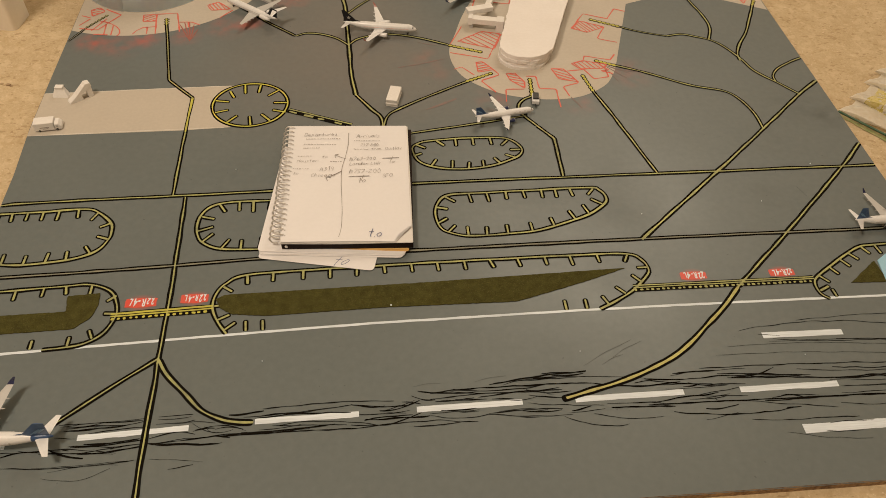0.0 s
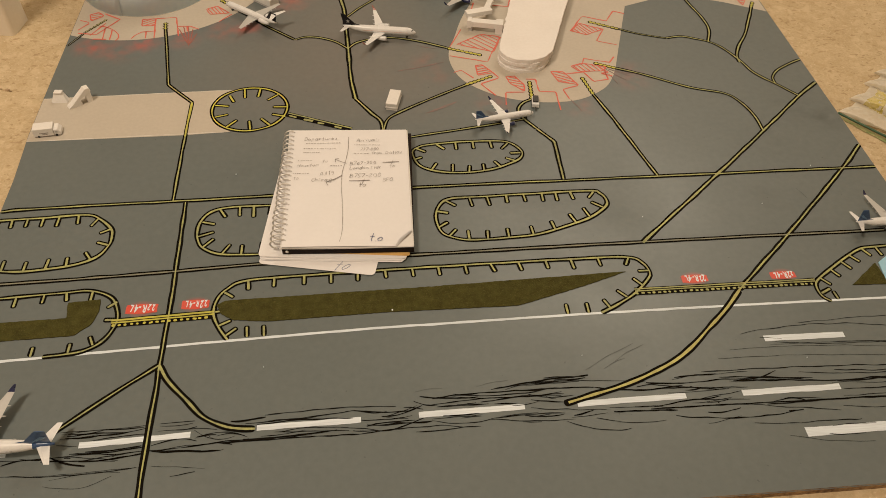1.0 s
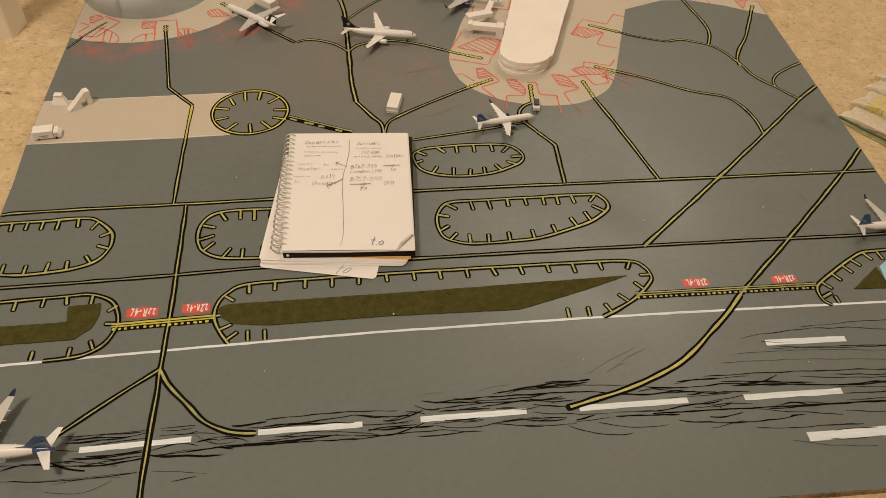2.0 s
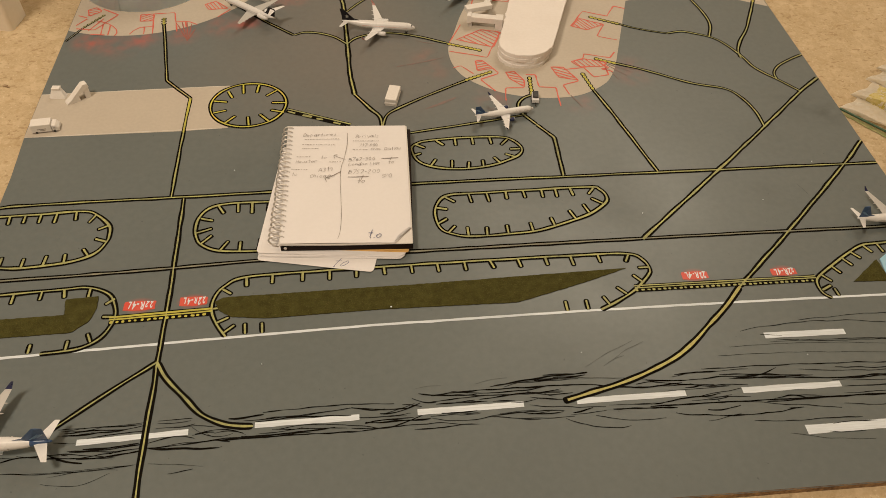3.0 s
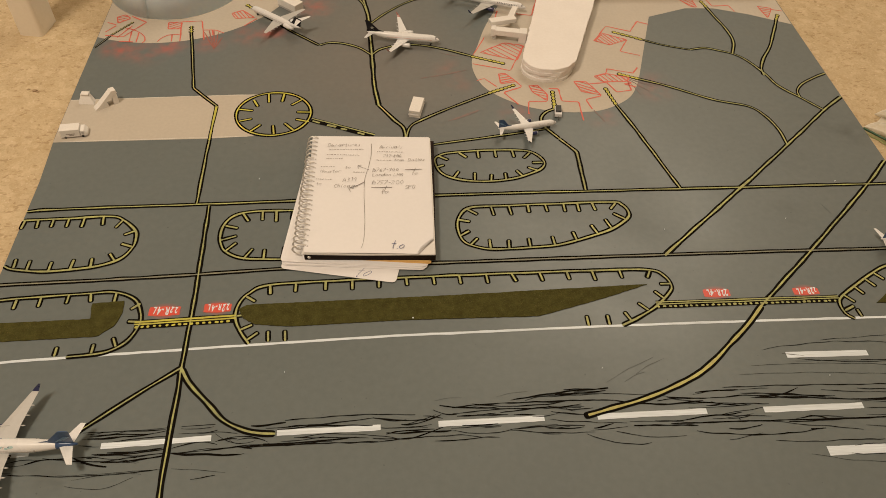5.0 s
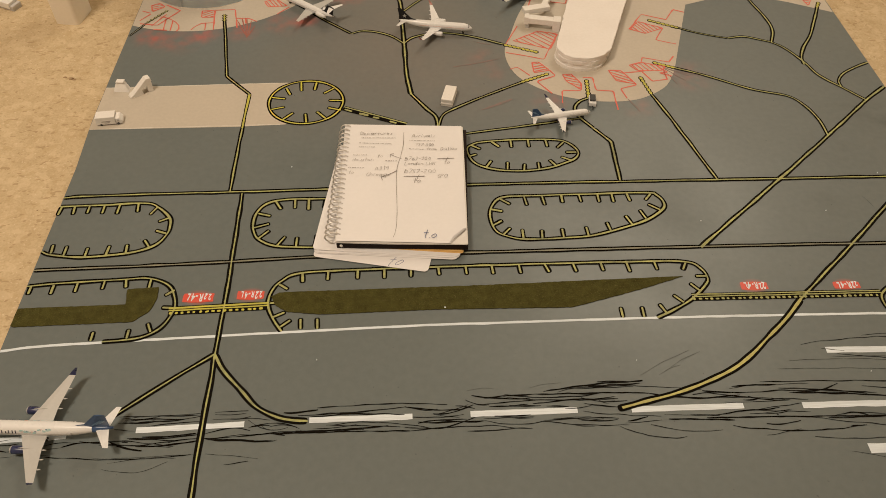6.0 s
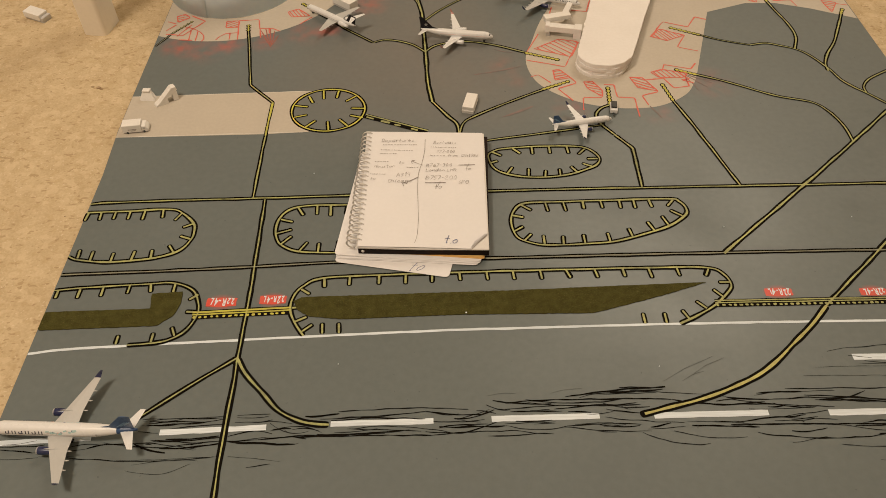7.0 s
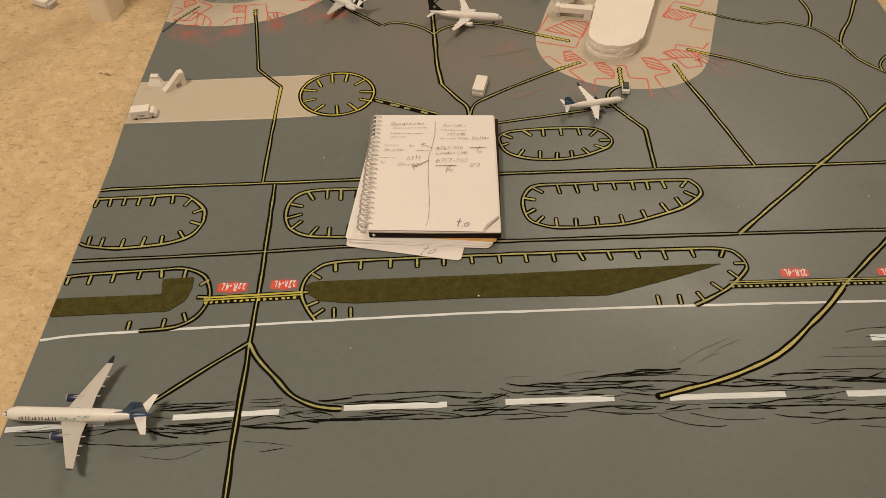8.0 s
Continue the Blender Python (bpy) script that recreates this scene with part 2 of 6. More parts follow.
# ---- builders ----
def part(name, bm, material, parent=None, label=""):
    """Links a bmesh as one mesh object; material may be a list of them."""
    mesh = bpy.data.meshes.new(name)
    bm.to_mesh(mesh)
    bm.free()
    for m in material if isinstance(material, (list, tuple)) else [material]:
        mesh.materials.append(m)
    ob = new(name, mesh)
    ob.parent = parent
    return tagged(ob, label)


def thing(name, m, label, category, group="", kind=""):
    ob = new(name)
    ob.empty_display_size = 0.01
    ob.matrix_basis = m
    return tagged(ob, label, category, group, kind)


def box(bm, x0, x1, y0, y1, z0, z1, bevel=0.0, m=None, index=0):
    """A block with bevelled edges."""
    got = bmesh.ops.create_cube(bm, size=1)["verts"]
    for v in got:
        v.co = Vector(((x0 + x1) / 2 + v.co.x * (x1 - x0), (y0 + y1) / 2 + v.co.y * (y1 - y0), (z0 + z1) / 2 + v.co.z * (z1 - z0)))
    faces = {f for v in got for f in v.link_faces}
    edges = {e for v in got for e in v.link_edges}
    if bevel:
        r = bmesh.ops.bevel(bm, geom=list(edges), offset=bevel, segments=2, affect="EDGES", profile=0.6)
        faces = set(r["faces"]) | {f for f in faces if f.is_valid}
    vs = {v for f in faces for v in f.verts}
    for f in faces:
        f.material_index = index
    if m is not None:
        bmesh.ops.transform(bm, matrix=m, verts=list(vs))
    return bm


def prism(bm, points, z0, z1, index=0, side=None, soft=0.0):
    """An upright slab over an outline."""
    low = [bm.verts.new((x, y, z0)) for x, y in points]
    high = [bm.verts.new((x, y, z1)) for x, y in points]
    top = bm.faces.new(high)
    top.material_index = index
    bottom = bm.faces.new(low[::-1])
    bottom.material_index = index
    n = len(points)
    for i in range(n):
        f = bm.faces.new((low[i], low[(i + 1) % n], high[(i + 1) % n], high[i]))
        f.material_index = index if side is None else side
    bmesh.ops.recalc_face_normals(bm, faces=list({f for v in low + high for f in v.link_faces}))
    if soft:
        bmesh.ops.bevel(bm, geom=list({e for e in top.edges}), offset=soft, segments=2, affect="EDGES")
    return bm


def curve_through(points, step=0.004, closed=False, smooth=True):
    """Points at even steps along a smooth (or straight-sided) line through the given ones."""
    p = [Vector((x, y)) for x, y in points]
    n = len(p)
    dense = []
    for i in range(n if closed else n - 1):
        a, b = p[i], p[(i + 1) % n]
        before = p[i - 1] if closed or i else a + (a - b)
        after = p[(i + 2) % n] if closed or i + 2 < n else b + (b - a)
        for k in range(16):
            t = k / 16
            if smooth:
                dense.append(0.5 * (2 * a + (b - before) * t + (2 * before - 5 * a + 4 * b - after) * t * t + (3 * a - before - 3 * b + after) * t ** 3))
            else:
                dense.append(a.lerp(b, t))
    dense.append(p[0].copy() if closed else p[-1].copy())
    out, left = [dense[0]], step
    for a, b in zip(dense, dense[1:]):
        d = (b - a).length
        while d >= left:
            a = a.lerp(b, left / d)
            d -= left
            out.append(a)
            left = step
        left -= d
    if not closed and (out[-1] - dense[-1]).length > step * 0.2:
        out.append(dense[-1])
    return out


SEED = [0]


def ribbon(bm, line, width, z, closed=False, index=0, wobble=0.0002, uneven=0.08, thick=0.00012, taper=False, rounded=False, slow=1.0):
    """A painted stroke along a line, laid by a slightly unsteady brush."""
    SEED[0] += 1
    ends = {}
    if rounded:
        for _ in range(2):
            d, keep = (line[1] - line[0]).normalized(), [q for q in line[1:] if (q - line[0]).length > width * 0.6]
            line = ([line[0] + d * width * f for f in (0.0, 0.06, 0.2, 0.5)] + keep)[::-1]
        for i, f in enumerate((0.12, 0.62, 0.90)):
            ends[i] = ends[len(line) - 1 - i] = f
    n = len(line)
    rows = []
    for i, p in enumerate(line):
        a = line[i - 1] if i else (line[-1] if closed else p)
        b = line[i + 1] if i + 1 < n else (line[0] if closed else p)
        d = (b - a).normalized()
        side = Vector((-d.y, d.x))
        q = Vector((p.x * 60, p.y * 60, SEED[0] * 3.7)) * slow
        c = p + side * noise.noise(q) * wobble * 2
        w = width / 2 * (1 + uneven * noise.noise(q * 1.7 + Vector((9, 9, 9))) * 2)
        w *= ends.get(i, 1.0)
        if taper:
            w *= 0.5 + 0.5 * min(1.0, min(i, n - 1 - i) / 3)
        l, r = c + side * w, c - side * w
        rows.append([bm.verts.new((*l, z)), bm.verts.new((*r, z)), bm.verts.new((*l, z - thick)), bm.verts.new((*r, z - thick))])
    pairs = list(zip(rows, rows[1:])) + ([(rows[-1], rows[0])] if closed else [])
    for a, b in pairs:
        for f in ((a[0], a[1], b[1], b[0]), (a[2], a[0], b[0], b[2]), (a[1], a[3], b[3], b[1])):
            bm.faces.new(f).material_index = index
    if not closed:
        bm.faces.new((rows[0][0], rows[0][2], rows[0][3], rows[0][1])).material_index = index
        bm.faces.new((rows[-1][0], rows[-1][1], rows[-1][3], rows[-1][2])).material_index = index


def lettering(text, size, m, material, parent, name="writing", lean=0.0, depth=0.00005, hand=0.0, thin=0.0):
    """Words as a thin mesh, centred on the pose m; hand: how unsteadily each letter is set."""
    whole = bmesh.new()
    x = 0.0
    for letter in text:
        if letter == " ":
            x += size * 0.36
            continue
        data = bpy.data.curves.new(name, "FONT")
        data.body, data.extrude, data.shear, data.offset = letter, depth, lean + random.uniform(-1, 1) * hand * 0.25, thin
        data.size = size * (1 + random.uniform(-1, 1) * hand * 0.22)
        ob = bpy.data.objects.new(name, data)
        scene.collection.objects.link(ob)
        bpy.context.view_layer.update()
        mesh = bpy.data.meshes.new_from_object(ob.evaluated_get(bpy.context.evaluated_depsgraph_get()))
        bpy.data.objects.remove(ob)
        wide = max((v.co.x for v in mesh.vertices), default=size * 0.3)
        mesh.transform(Matrix.Translation((x, random.uniform(-1, 1) * hand * size * 0.09, 0)) @ Matrix.Rotation(random.uniform(-1, 1) * hand * 0.16, 4, "Z"))
        whole.from_mesh(mesh)
        bpy.data.meshes.remove(mesh)
        x += wide + size * 0.09 * (1 + random.uniform(0, 1.2) * hand)
    bmesh.ops.translate(whole, verts=whole.verts[:], vec=(-x / 2, -size * 0.35, 0))
    out = part(name, whole, material, parent)
    out.matrix_basis = m
    return out


# ---- the room: carpet, plain walls and ceiling ----
def slab(name, x0, x1, y0, y1, z0, z1, material, label, category):
    return tagged(part(name, box(bmesh.new(), x0, x1, y0, y1, z0, z1), material), label, category, kind="structure")


FLOOR = -0.009
slab("floor", -2.0, 2.2, -1.9, 2.6, FLOOR - 0.05, FLOOR, M_CARPET, "beige short-pile carpet with darker flecks", "carpet")
slab("wall_north", -2.0, 2.2, 2.6, 2.7, FLOOR, 2.5, M_WALL, "plain cream painted room wall", "wall")
slab("wall_south", -2.0, 2.2, -2.0, -1.9, FLOOR, 2.5, M_WALL, "plain cream painted room wall", "wall")
slab("wall_west", -2.1, -2.0, -2.0, 2.7, FLOOR, 2.5, M_WALL, "plain cream painted room wall", "wall")
slab("wall_east", 2.2, 2.3, -2.0, 2.7, FLOOR, 2.5, M_WALL, "plain cream painted room wall", "wall")
slab("ceiling", -2.1, 2.3, -2.0, 2.7, 2.5, 2.6, M_WALL, "plain cream painted ceiling", "ceiling")

X0, X1, Y0, Y1 = -0.292, 0.713, -0.094, 0.915  # the board


def pile():
    """The carpet's pile where it can be seen: a soft uneven nap, one mesh."""
    rng = np.random.default_rng(4)
    verts, faces, step = [], [], 0.0024
    for ax, bx, ay, by in ((-0.80, X0 + 0.002, -0.12, 0.95), (X1 - 0.002, 1.05, 0.05, 0.95), (0.10, 0.80, -0.16, Y0 + 0.002)):
        nx, ny, k = int((bx - ax) / step) + 1, int((by - ay) / step) + 1, len(verts)
        for i in range(nx):
            for j in range(ny):
                x, y = ax + (bx - ax) * i / (nx - 1), ay + (by - ay) * j / (ny - 1)
                q = Vector((x * 190, y * 190, 3))
                verts.append((x, y, FLOOR + 0.0006 + 0.00034 * noise.noise(q) + 0.0005 * noise.noise(q * 0.3) + rng.uniform(-1, 1) * 0.00016))
        for i in range(nx - 1):
            for j in range(ny - 1):
                a = k + i * ny + j
                faces.append((a, a + ny, a + ny + 1, a + 1))
    mesh = bpy.data.meshes.new("carpet_pile")
    mesh.from_pydata(verts, [], faces)
    mesh.materials.append(M_TUFT)
    mesh.polygons.foreach_set("use_smooth", [True] * len(faces))
    tagged(new("carpet_pile", mesh), "beige carpet pile with a soft uneven nap", "carpet", kind="stuff")


pile()

rng = np.random.default_rng(9)
bm = bmesh.new()
for x, y in np.column_stack((rng.uniform(-0.78, X0 - 0.02, 16), rng.uniform(-0.1, 0.9, 16))):
    s = rng.uniform(0.0006, 0.0013)
    prism(bm, [(x + s * rng.uniform(0.5, 1.0) * math.cos(a), y + s * rng.uniform(0.3, 0.7) * math.sin(a)) for a in (0, 1.3, 2.4, 3.6, 5.1)], FLOOR + 0.0006, FLOOR + 0.0015)
for x, y, s in ((-0.352, 0.512, 0.0042), (-0.360, 0.514, 0.0026), (-0.347, 0.509, 0.0022)):
    prism(bm, [(x + s * rng.uniform(0.5, 1.0) * math.cos(a), y + s * rng.uniform(0.3, 0.7) * math.sin(a)) for a in np.arange(0, 6.2, 0.6)], FLOOR + 0.0004, FLOOR + 0.0019)
tagged(part("carpet_fleck", bm, M_FLECK), "scattered brown flecks and lint on the carpet", "lint", kind="stuff")

# ---- the painted board ----
board = thing("airport_board", pose(0, 0, 0), "grey painted board on carpet with a hand-drawn airport", "model board")
bm = prism(bmesh.new(), [(X0, Y0), (X1, Y0), (X1, Y1), (X0 - 0.004, Y1), (X0 - 0.0045, 0.52), (X0 - 0.0042, 0.41), (X0, 0.33)], FLOOR + 0.0005, 0.0, soft=0.0008)
bm.normal_update()
for f in bm.faces:
    f.material_index = 0 if f.normal.z > 0.5 else 1
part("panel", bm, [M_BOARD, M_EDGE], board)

Z_APRON, Z_WHITE, Z_MARK, Z_CASING, Z_STRIPE = 0.00012, 0.00024, 0.00030, 0.00036, 0.00050
LAYER = [0]


def painted(name, outline, z, material, label=""):
    return part(name, prism(bmesh.new(), outline, 0.00002, z), material, board, label)


def taxi_line(points, width=0.0054, stripe=0.0021, closed=False, smooth=True, name="taxiway_line", parent=None, paint=None, bm=None, cap=0):
    """A yellow centre stripe inside a black casing."""
    LAYER[0] += 1
    k = LAYER[0] * 0.0000004
    line = curve_through(points, 0.0035, closed, smooth)
    own = bm is None
    bm = bm or bmesh.new()
    ribbon(bm, line, width * 1.26, Z_CASING + k, closed, 0, wobble=0.00025, thick=0.00012, uneven=0.12, rounded=not closed, slow=0.55)
    if cap:
        line = line[:-cap]
    SEED[0] -= 1  # the stripe wavers with its casing
    ribbon(bm, line, stripe * 0.92, Z_STRIPE + k, closed, 1, wobble=0.00025, thick=0.00012, uneven=0.27, slow=0.55)
    return part(name, bm, [M_BLACK, paint or M_YELLOW], parent or board) if own else None


# aprons
main = [(0.499, 0.664), (0.448, 0.514), (0.437, 0.488), (0.420, 0.464), (0.385, 0.443), (0.347, 0.438), (0.311, 0.443), (0.276, 0.456),
        (0.242, 0.483), (0.226, 0.513), (0.222, 0.552), (0.234, 0.593), (0.251, 0.645), (0.279, 0.707)]
curved = [tuple(p) for p in curve_through(main[1:], 0.006)]
painted("apron", [main[0]] + curved + [(0.34, Y1 - 0.002), (X1 - 0.002, Y1 - 0.002), (X1 - 0.002, 0.640), (0.653, 0.669), (0.605, 0.686), (0.561, 0.687)],
        Z_APRON, M_TAN, "tan painted terminal apron")
arc = [(-0.218 + 0.195 * math.cos(math.radians(a)), 0.802 + 0.195 * math.sin(math.radians(a))) for a in range(-112, 8, 5)]
painted("apron", [(X0 - 0.0032, 0.623)] + arc + [(-0.025, Y1 - 0.002), (X0 - 0.0030, Y1 - 0.002)], Z_APRON, M_TAN, "tan painted terminal apron")
painted("apron", [(X0 - 0.0030, 0.397), (-0.115, 0.399), (-0.060, 0.402), (-0.040, 0.44), (-0.062, 0.486), (-0.152, 0.483), (X0 - 0.0034, 0.480)],
        Z_APRON, M_TAN, "tan painted strip across the board")
for y0, y1 in ((0.4795, 0.4855), (0.3975, 0.4020)):
    bm = bmesh.new()
    ribbon(bm, curve_through([(X0 - 0.0025, y0), (-0.16, (y0 + y1) / 2 + 0.0008), (-0.066, y1)], 0.004), 0.0013, Z_APRON + 0.00006, wobble=0.0002, uneven=0.35)
    part("strip_edging", bm, M_EDGING, board, "thin pale edging of the tan strip")
disc = [(-0.0385 + 0.046 * math.cos(i * 0.1571), 0.4455 + 0.0425 * math.sin(i * 0.1571)) for i in range(40)]
painted("island_fill", disc, Z_APRON + 0.0001, M_BOARD)

# straight taxiways
taxi_line([(X0 + 0.001, 0.280), (-0.247, 0.283), (-0.003, 0.287), (0.175, 0.291), (0.441, 0.292), (0.712, 0.293)], 0.0048, 0.0017)
taxi_line([(X0 + 0.001, 0.1765), (-0.165, 0.180), (-0.093, 0.183), (-0.008, 0.187), (0.162, 0.189), (0.400, 0.191), (0.712, 0.191)], 0.0044, 0.0017, paint=M_PALE)
# the crossing taxiway and its forks to the runway
taxi_line([(-0.092, 0.071), (-0.091, 0.033), (-0.0905, -0.03), (-0.088, -0.093)], 0.0050, 0.0014)
taxi_line([(-0.0919, 0.064), (-0.092, 0.134), (-0.093, 0.183), (-0.096, 0.283)], 0.0050, 0.0017)
taxi_line([(-0.110, 0.286), (-0.1114, 0.370), (-0.1113, 0.402)], 0.0044, 0.0017, smooth=False)
taxi_line([(-0.1113, 0.396), (-0.1115, 0.430), (-0.111, 0.462)], 0.0037, 0.0024, smooth=False, paint=M_BRIGHT)
taxi_line([(-0.1109, 0.4600), (-0.1113, 0.4625), (-0.146, 0.501), (-0.169, 0.635)], 0.0043, 0.0014, smooth=False)
taxi_line([(-0.092, 0.070), (-0.101, 0.0635), (-0.118, 0.0505), (-0.138, 0.0345), (-0.157, 0.0190), (-0.175, 0.004)], 0.0048, 0.0015)
taxi_line([(-0.092, 0.070), (-0.082, 0.053), (-0.063, 0.031), (-0.047, 0.014), (-0.028, 0.003), (-0.013, -0.001), (0.000, -0.002)], 0.0053, 0.0022)
taxi_line([(0.479, 0.119), (0.455, 0.0945), (0.431, 0.0735), (0.409, 0.0545), (0.386, 0.0390), (0.356, 0.0255), (0.325, 0.0150), (0.297, 0.0080), (0.273, 0.002)],
          0.0056, 0.0026, paint=M_OLD_YELLOW, cap=2)
taxi_line([(0.479, 0.119), (0.558, 0.189), (0.670, 0.292), (0.711, 0.333)], 0.0051, 0.0019)
taxi_line([(0.397, 0.190), (0.434, 0.222), (0.516, 0.292), (0.600, 0.366), (0.676, 0.434), (0.711, 0.462)], 0.0051, 0.0022)
# apron taxiways
taxi_line([(0.126, 0.385), (0.124, 0.412), (0.112, 0.430), (0.093, 0.460)], 0.0056, 0.0022)
taxi_line([(0.0935, 0.458), (0.088, 0.505), (0.085, 0.572), (0.082, 0.633), (0.078, 0.686), (0.066, 0.75)], 0.0060, 0.0022)
taxi_line([(0.126, 0.390), (0.132, 0.414), (0.146, 0.427), (0.187, 0.452), (0.242, 0.483)], 0.0046, 0.0018)
taxi_line([(0.085, 0.572), (0.098, 0.586), (0.126, 0.596), (0.150, 0.595), (0.181, 0.586), (0.222, 0.567)], 0.0046, 0.0018)
taxi_line([(0.085, 0.572), (0.067, 0.590), (0.047, 0.600), (0.026, 0.603), (0.012, 0.597)], 0.0046, 0.0018)
taxi_line([(0.012, 0.597), (-0.026, 0.630), (-0.080, 0.686)], 0.0046, 0.0010, smooth=False)
taxi_line([(0.079, 0.676), (0.072, 0.707), (0.055, 0.735), (0.03, 0.76)], 0.0046, 0.0018)
taxi_line([(0.084, 0.652), (0.107, 0.681), (0.138, 0.709), (0.168, 0.722), (0.230, 0.726)], 0.0042, 0.0017)
taxi_line([(0.150, 0.378), (0.196, 0.386), (0.253, 0.396), (0.306, 0.406)], 0.0042, 0.0017)
taxi_line([(0.320, 0.446), (0.307, 0.439), (0.299, 0.426), (0.302, 0.409), (0.316, 0.386)], 0.0052, 0.0022)
taxi_line([(0.316, 0.386), (0.333, 0.361), (0.331, 0.293)], 0.0050, 0.0020, smooth=False)
taxi_line([(0.402, 0.452), (0.418, 0.394), (0.443, 0.293)], 0.0050, 0.0018)
taxi_line([(0.439, 0.511), (0.481, 0.491), (0.534, 0.460), (0.576, 0.445), (0.592, 0.425), (0.600, 0.397), (0.600, 0.367)], 0.0044, 0.0017)
taxi_line([(0.470, 0.605), (0.499, 0.589), (0.537, 0.576)], 0.0036, 0.0010)
taxi_line([(0.537, 0.576), (0.559, 0.580), (0.578, 0.573), (0.596, 0.564), (0.611, 0.547), (0.625, 0.516), (0.632, 0.492), (0.642, 0.476), (0.653, 0.463), (0.676, 0.434)], 0.0044, 0.0018)
taxi_line([(0.594, 0.692), (0.599, 0.665), (0.607, 0.623), (0.606, 0.593), (0.595, 0.565)], 0.0046, 0.0018)
taxi_line([(0.693, 0.655), (0.673, 0.614), (0.654, 0.578), (0.635, 0.550), (0.625, 0.529), (0.623, 0.512)], 0.0048, 0.0020)
taxi_line([(0.711, 0.515), (0.690, 0.505), (0.668, 0.491), (0.656, 0.476), (0.654, 0.463)], 0.0042, 0.0018)
taxi_line([(-0.277, 0.629), (-0.294, 0.596)], 0.0030, 0.0011, paint=M_PALE)


def lead_in(points, ticks, width=0.0056):
    """The end of a stand's lead-in line: a scalloped chain, or a ladder of short cross ticks."""
    LAYER[0] += 1
    k = LAYER[0] * 0.0000004
    line = curve_through(points, 0.001)
    bm = bmesh.new()
    if ticks:
        ribbon(bm, line, width * 0.80, Z_CASING + k, uneven=0.2)
        ribbon(bm, line, width * 0.30, Z_STRIPE + k, index=1, uneven=0.3)
        count = max(3, int(len(line) / 6.5))
        for j in range(count):
            i = min(len(line) - 2, int((j + 0.5) * len(line) / count))
            d = (line[i + 1] - line[i]).normalized()
            s, p = Vector((-d.y, d.x)) * width * 0.66, line[i]
            ribbon(bm, [p - s, p, p + s], 0.0028, Z_CASING + 0.00002 + k, wobble=0.0001)
            ribbon(bm, [p - s * 0.7, p, p + s * 0.7], 0.0010, Z_STRIPE + 0.00002 + k, index=1, wobble=0.0001)
    else:
        ribbon(bm, line, width * 0.62, Z_CASING - 0.00004 + k, uneven=0.25)
        count = max(3, round(len(line) / 6.2))
        for j in range(count):  # a chain of beads, each a yellow dab ringed in black
            p = line[min(len(line) - 2, int((j + 0.5) * len(line) / count))]
            d = (line[-1] - line[0]).normalized()
            s = Vector((-d.y, d.x))
            grow = random.uniform(0.9, 1.12)
            for along, across, z, index in ((0.0037, width * 0.58, Z_CASING, 0), (0.0024, width * 0.36, Z_STRIPE, 1)):
                rim = [p + d * along * grow * math.cos(a * 0.5236) + s * across * grow * math.sin(a * 0.5236) for a in range(12)]
                high = [bm.verts.new((*q, z + k + j * 0.000002)) for q in rim]
                low = [bm.verts.new((*q, 0.0001)) for q in rim]
                bm.faces.new(high).material_index = index
                for a in range(12):
                    bm.faces.new((low[a], low[(a + 1) % 12], high[(a + 1) % 12], high[a])).material_index = index
        ribbon(bm, line[2:-2], width * 0.30, Z_STRIPE + 0.00003 + k, index=1, uneven=0.3)
    part("lead_in_line", bm, [M_BLACK, M_YELLOW if width < 0.005 else M_BRIGHT], board)


for ends in (((0.395, 0.489), (0.402, 0.452)), ((0.419, 0.521), (0.445, 0.508)), ((0.434, 0.624), (0.473, 0.603)), ((0.323, 0.484), (0.320, 0.446)),
             ((0.274, 0.498), (0.238, 0.481)), ((0.267, 0.547), (0.222, 0.566)), ((0.591, 0.708), (0.595, 0.690)), ((0.699, 0.666), (0.692, 0.653)),
             ((-0.171, 0.649), (-0.169, 0.632)), ((-0.254, 0.661), (-0.277, 0.629)), ((-0.100, 0.706), (-0.080, 0.686))):
    lead_in(ends, ends[0][0] < 0, 0.0034 if ends[0][0] < -0.2 else 0.0056)


# islands with their short bars
def island(outline, bars, length, closed=True, width=0.0047, stripe=0.0021, paint=None, bar=0.0055):
    ring = taxi_line(outline, width, stripe, closed, name="island_outline", paint=paint)
    for x, y, turn in bars:
        a = math.radians(turn)
        d, own = Vector((math.cos(a), math.sin(a))), length * random.uniform(0.9, 1.1)
        p = Vector((x, y))
        LAYER[0] += 1
        k = LAYER[0] * 0.0000001
        bm = bmesh.new()
        ribbon(bm, [p, p + d * own * 0.5, p + d * own], bar * random.uniform(0.98, 1.14), Z_CASING - 0.00006 + k, wobble=0.0001, thick=0.00012, rounded=True)
        ribbon(bm, [p - d * 0.0002, p + d * own * 0.5, p + d * (own - 0.0013)], bar * random.uniform(0.30, 0.44), Z_STRIPE - 0.00006 + k, index=1, wobble=0.00015, thick=0.00012, rounded=True)
        part("bar", bm, [M_BLACK, paint or M_YELLOW], ring)


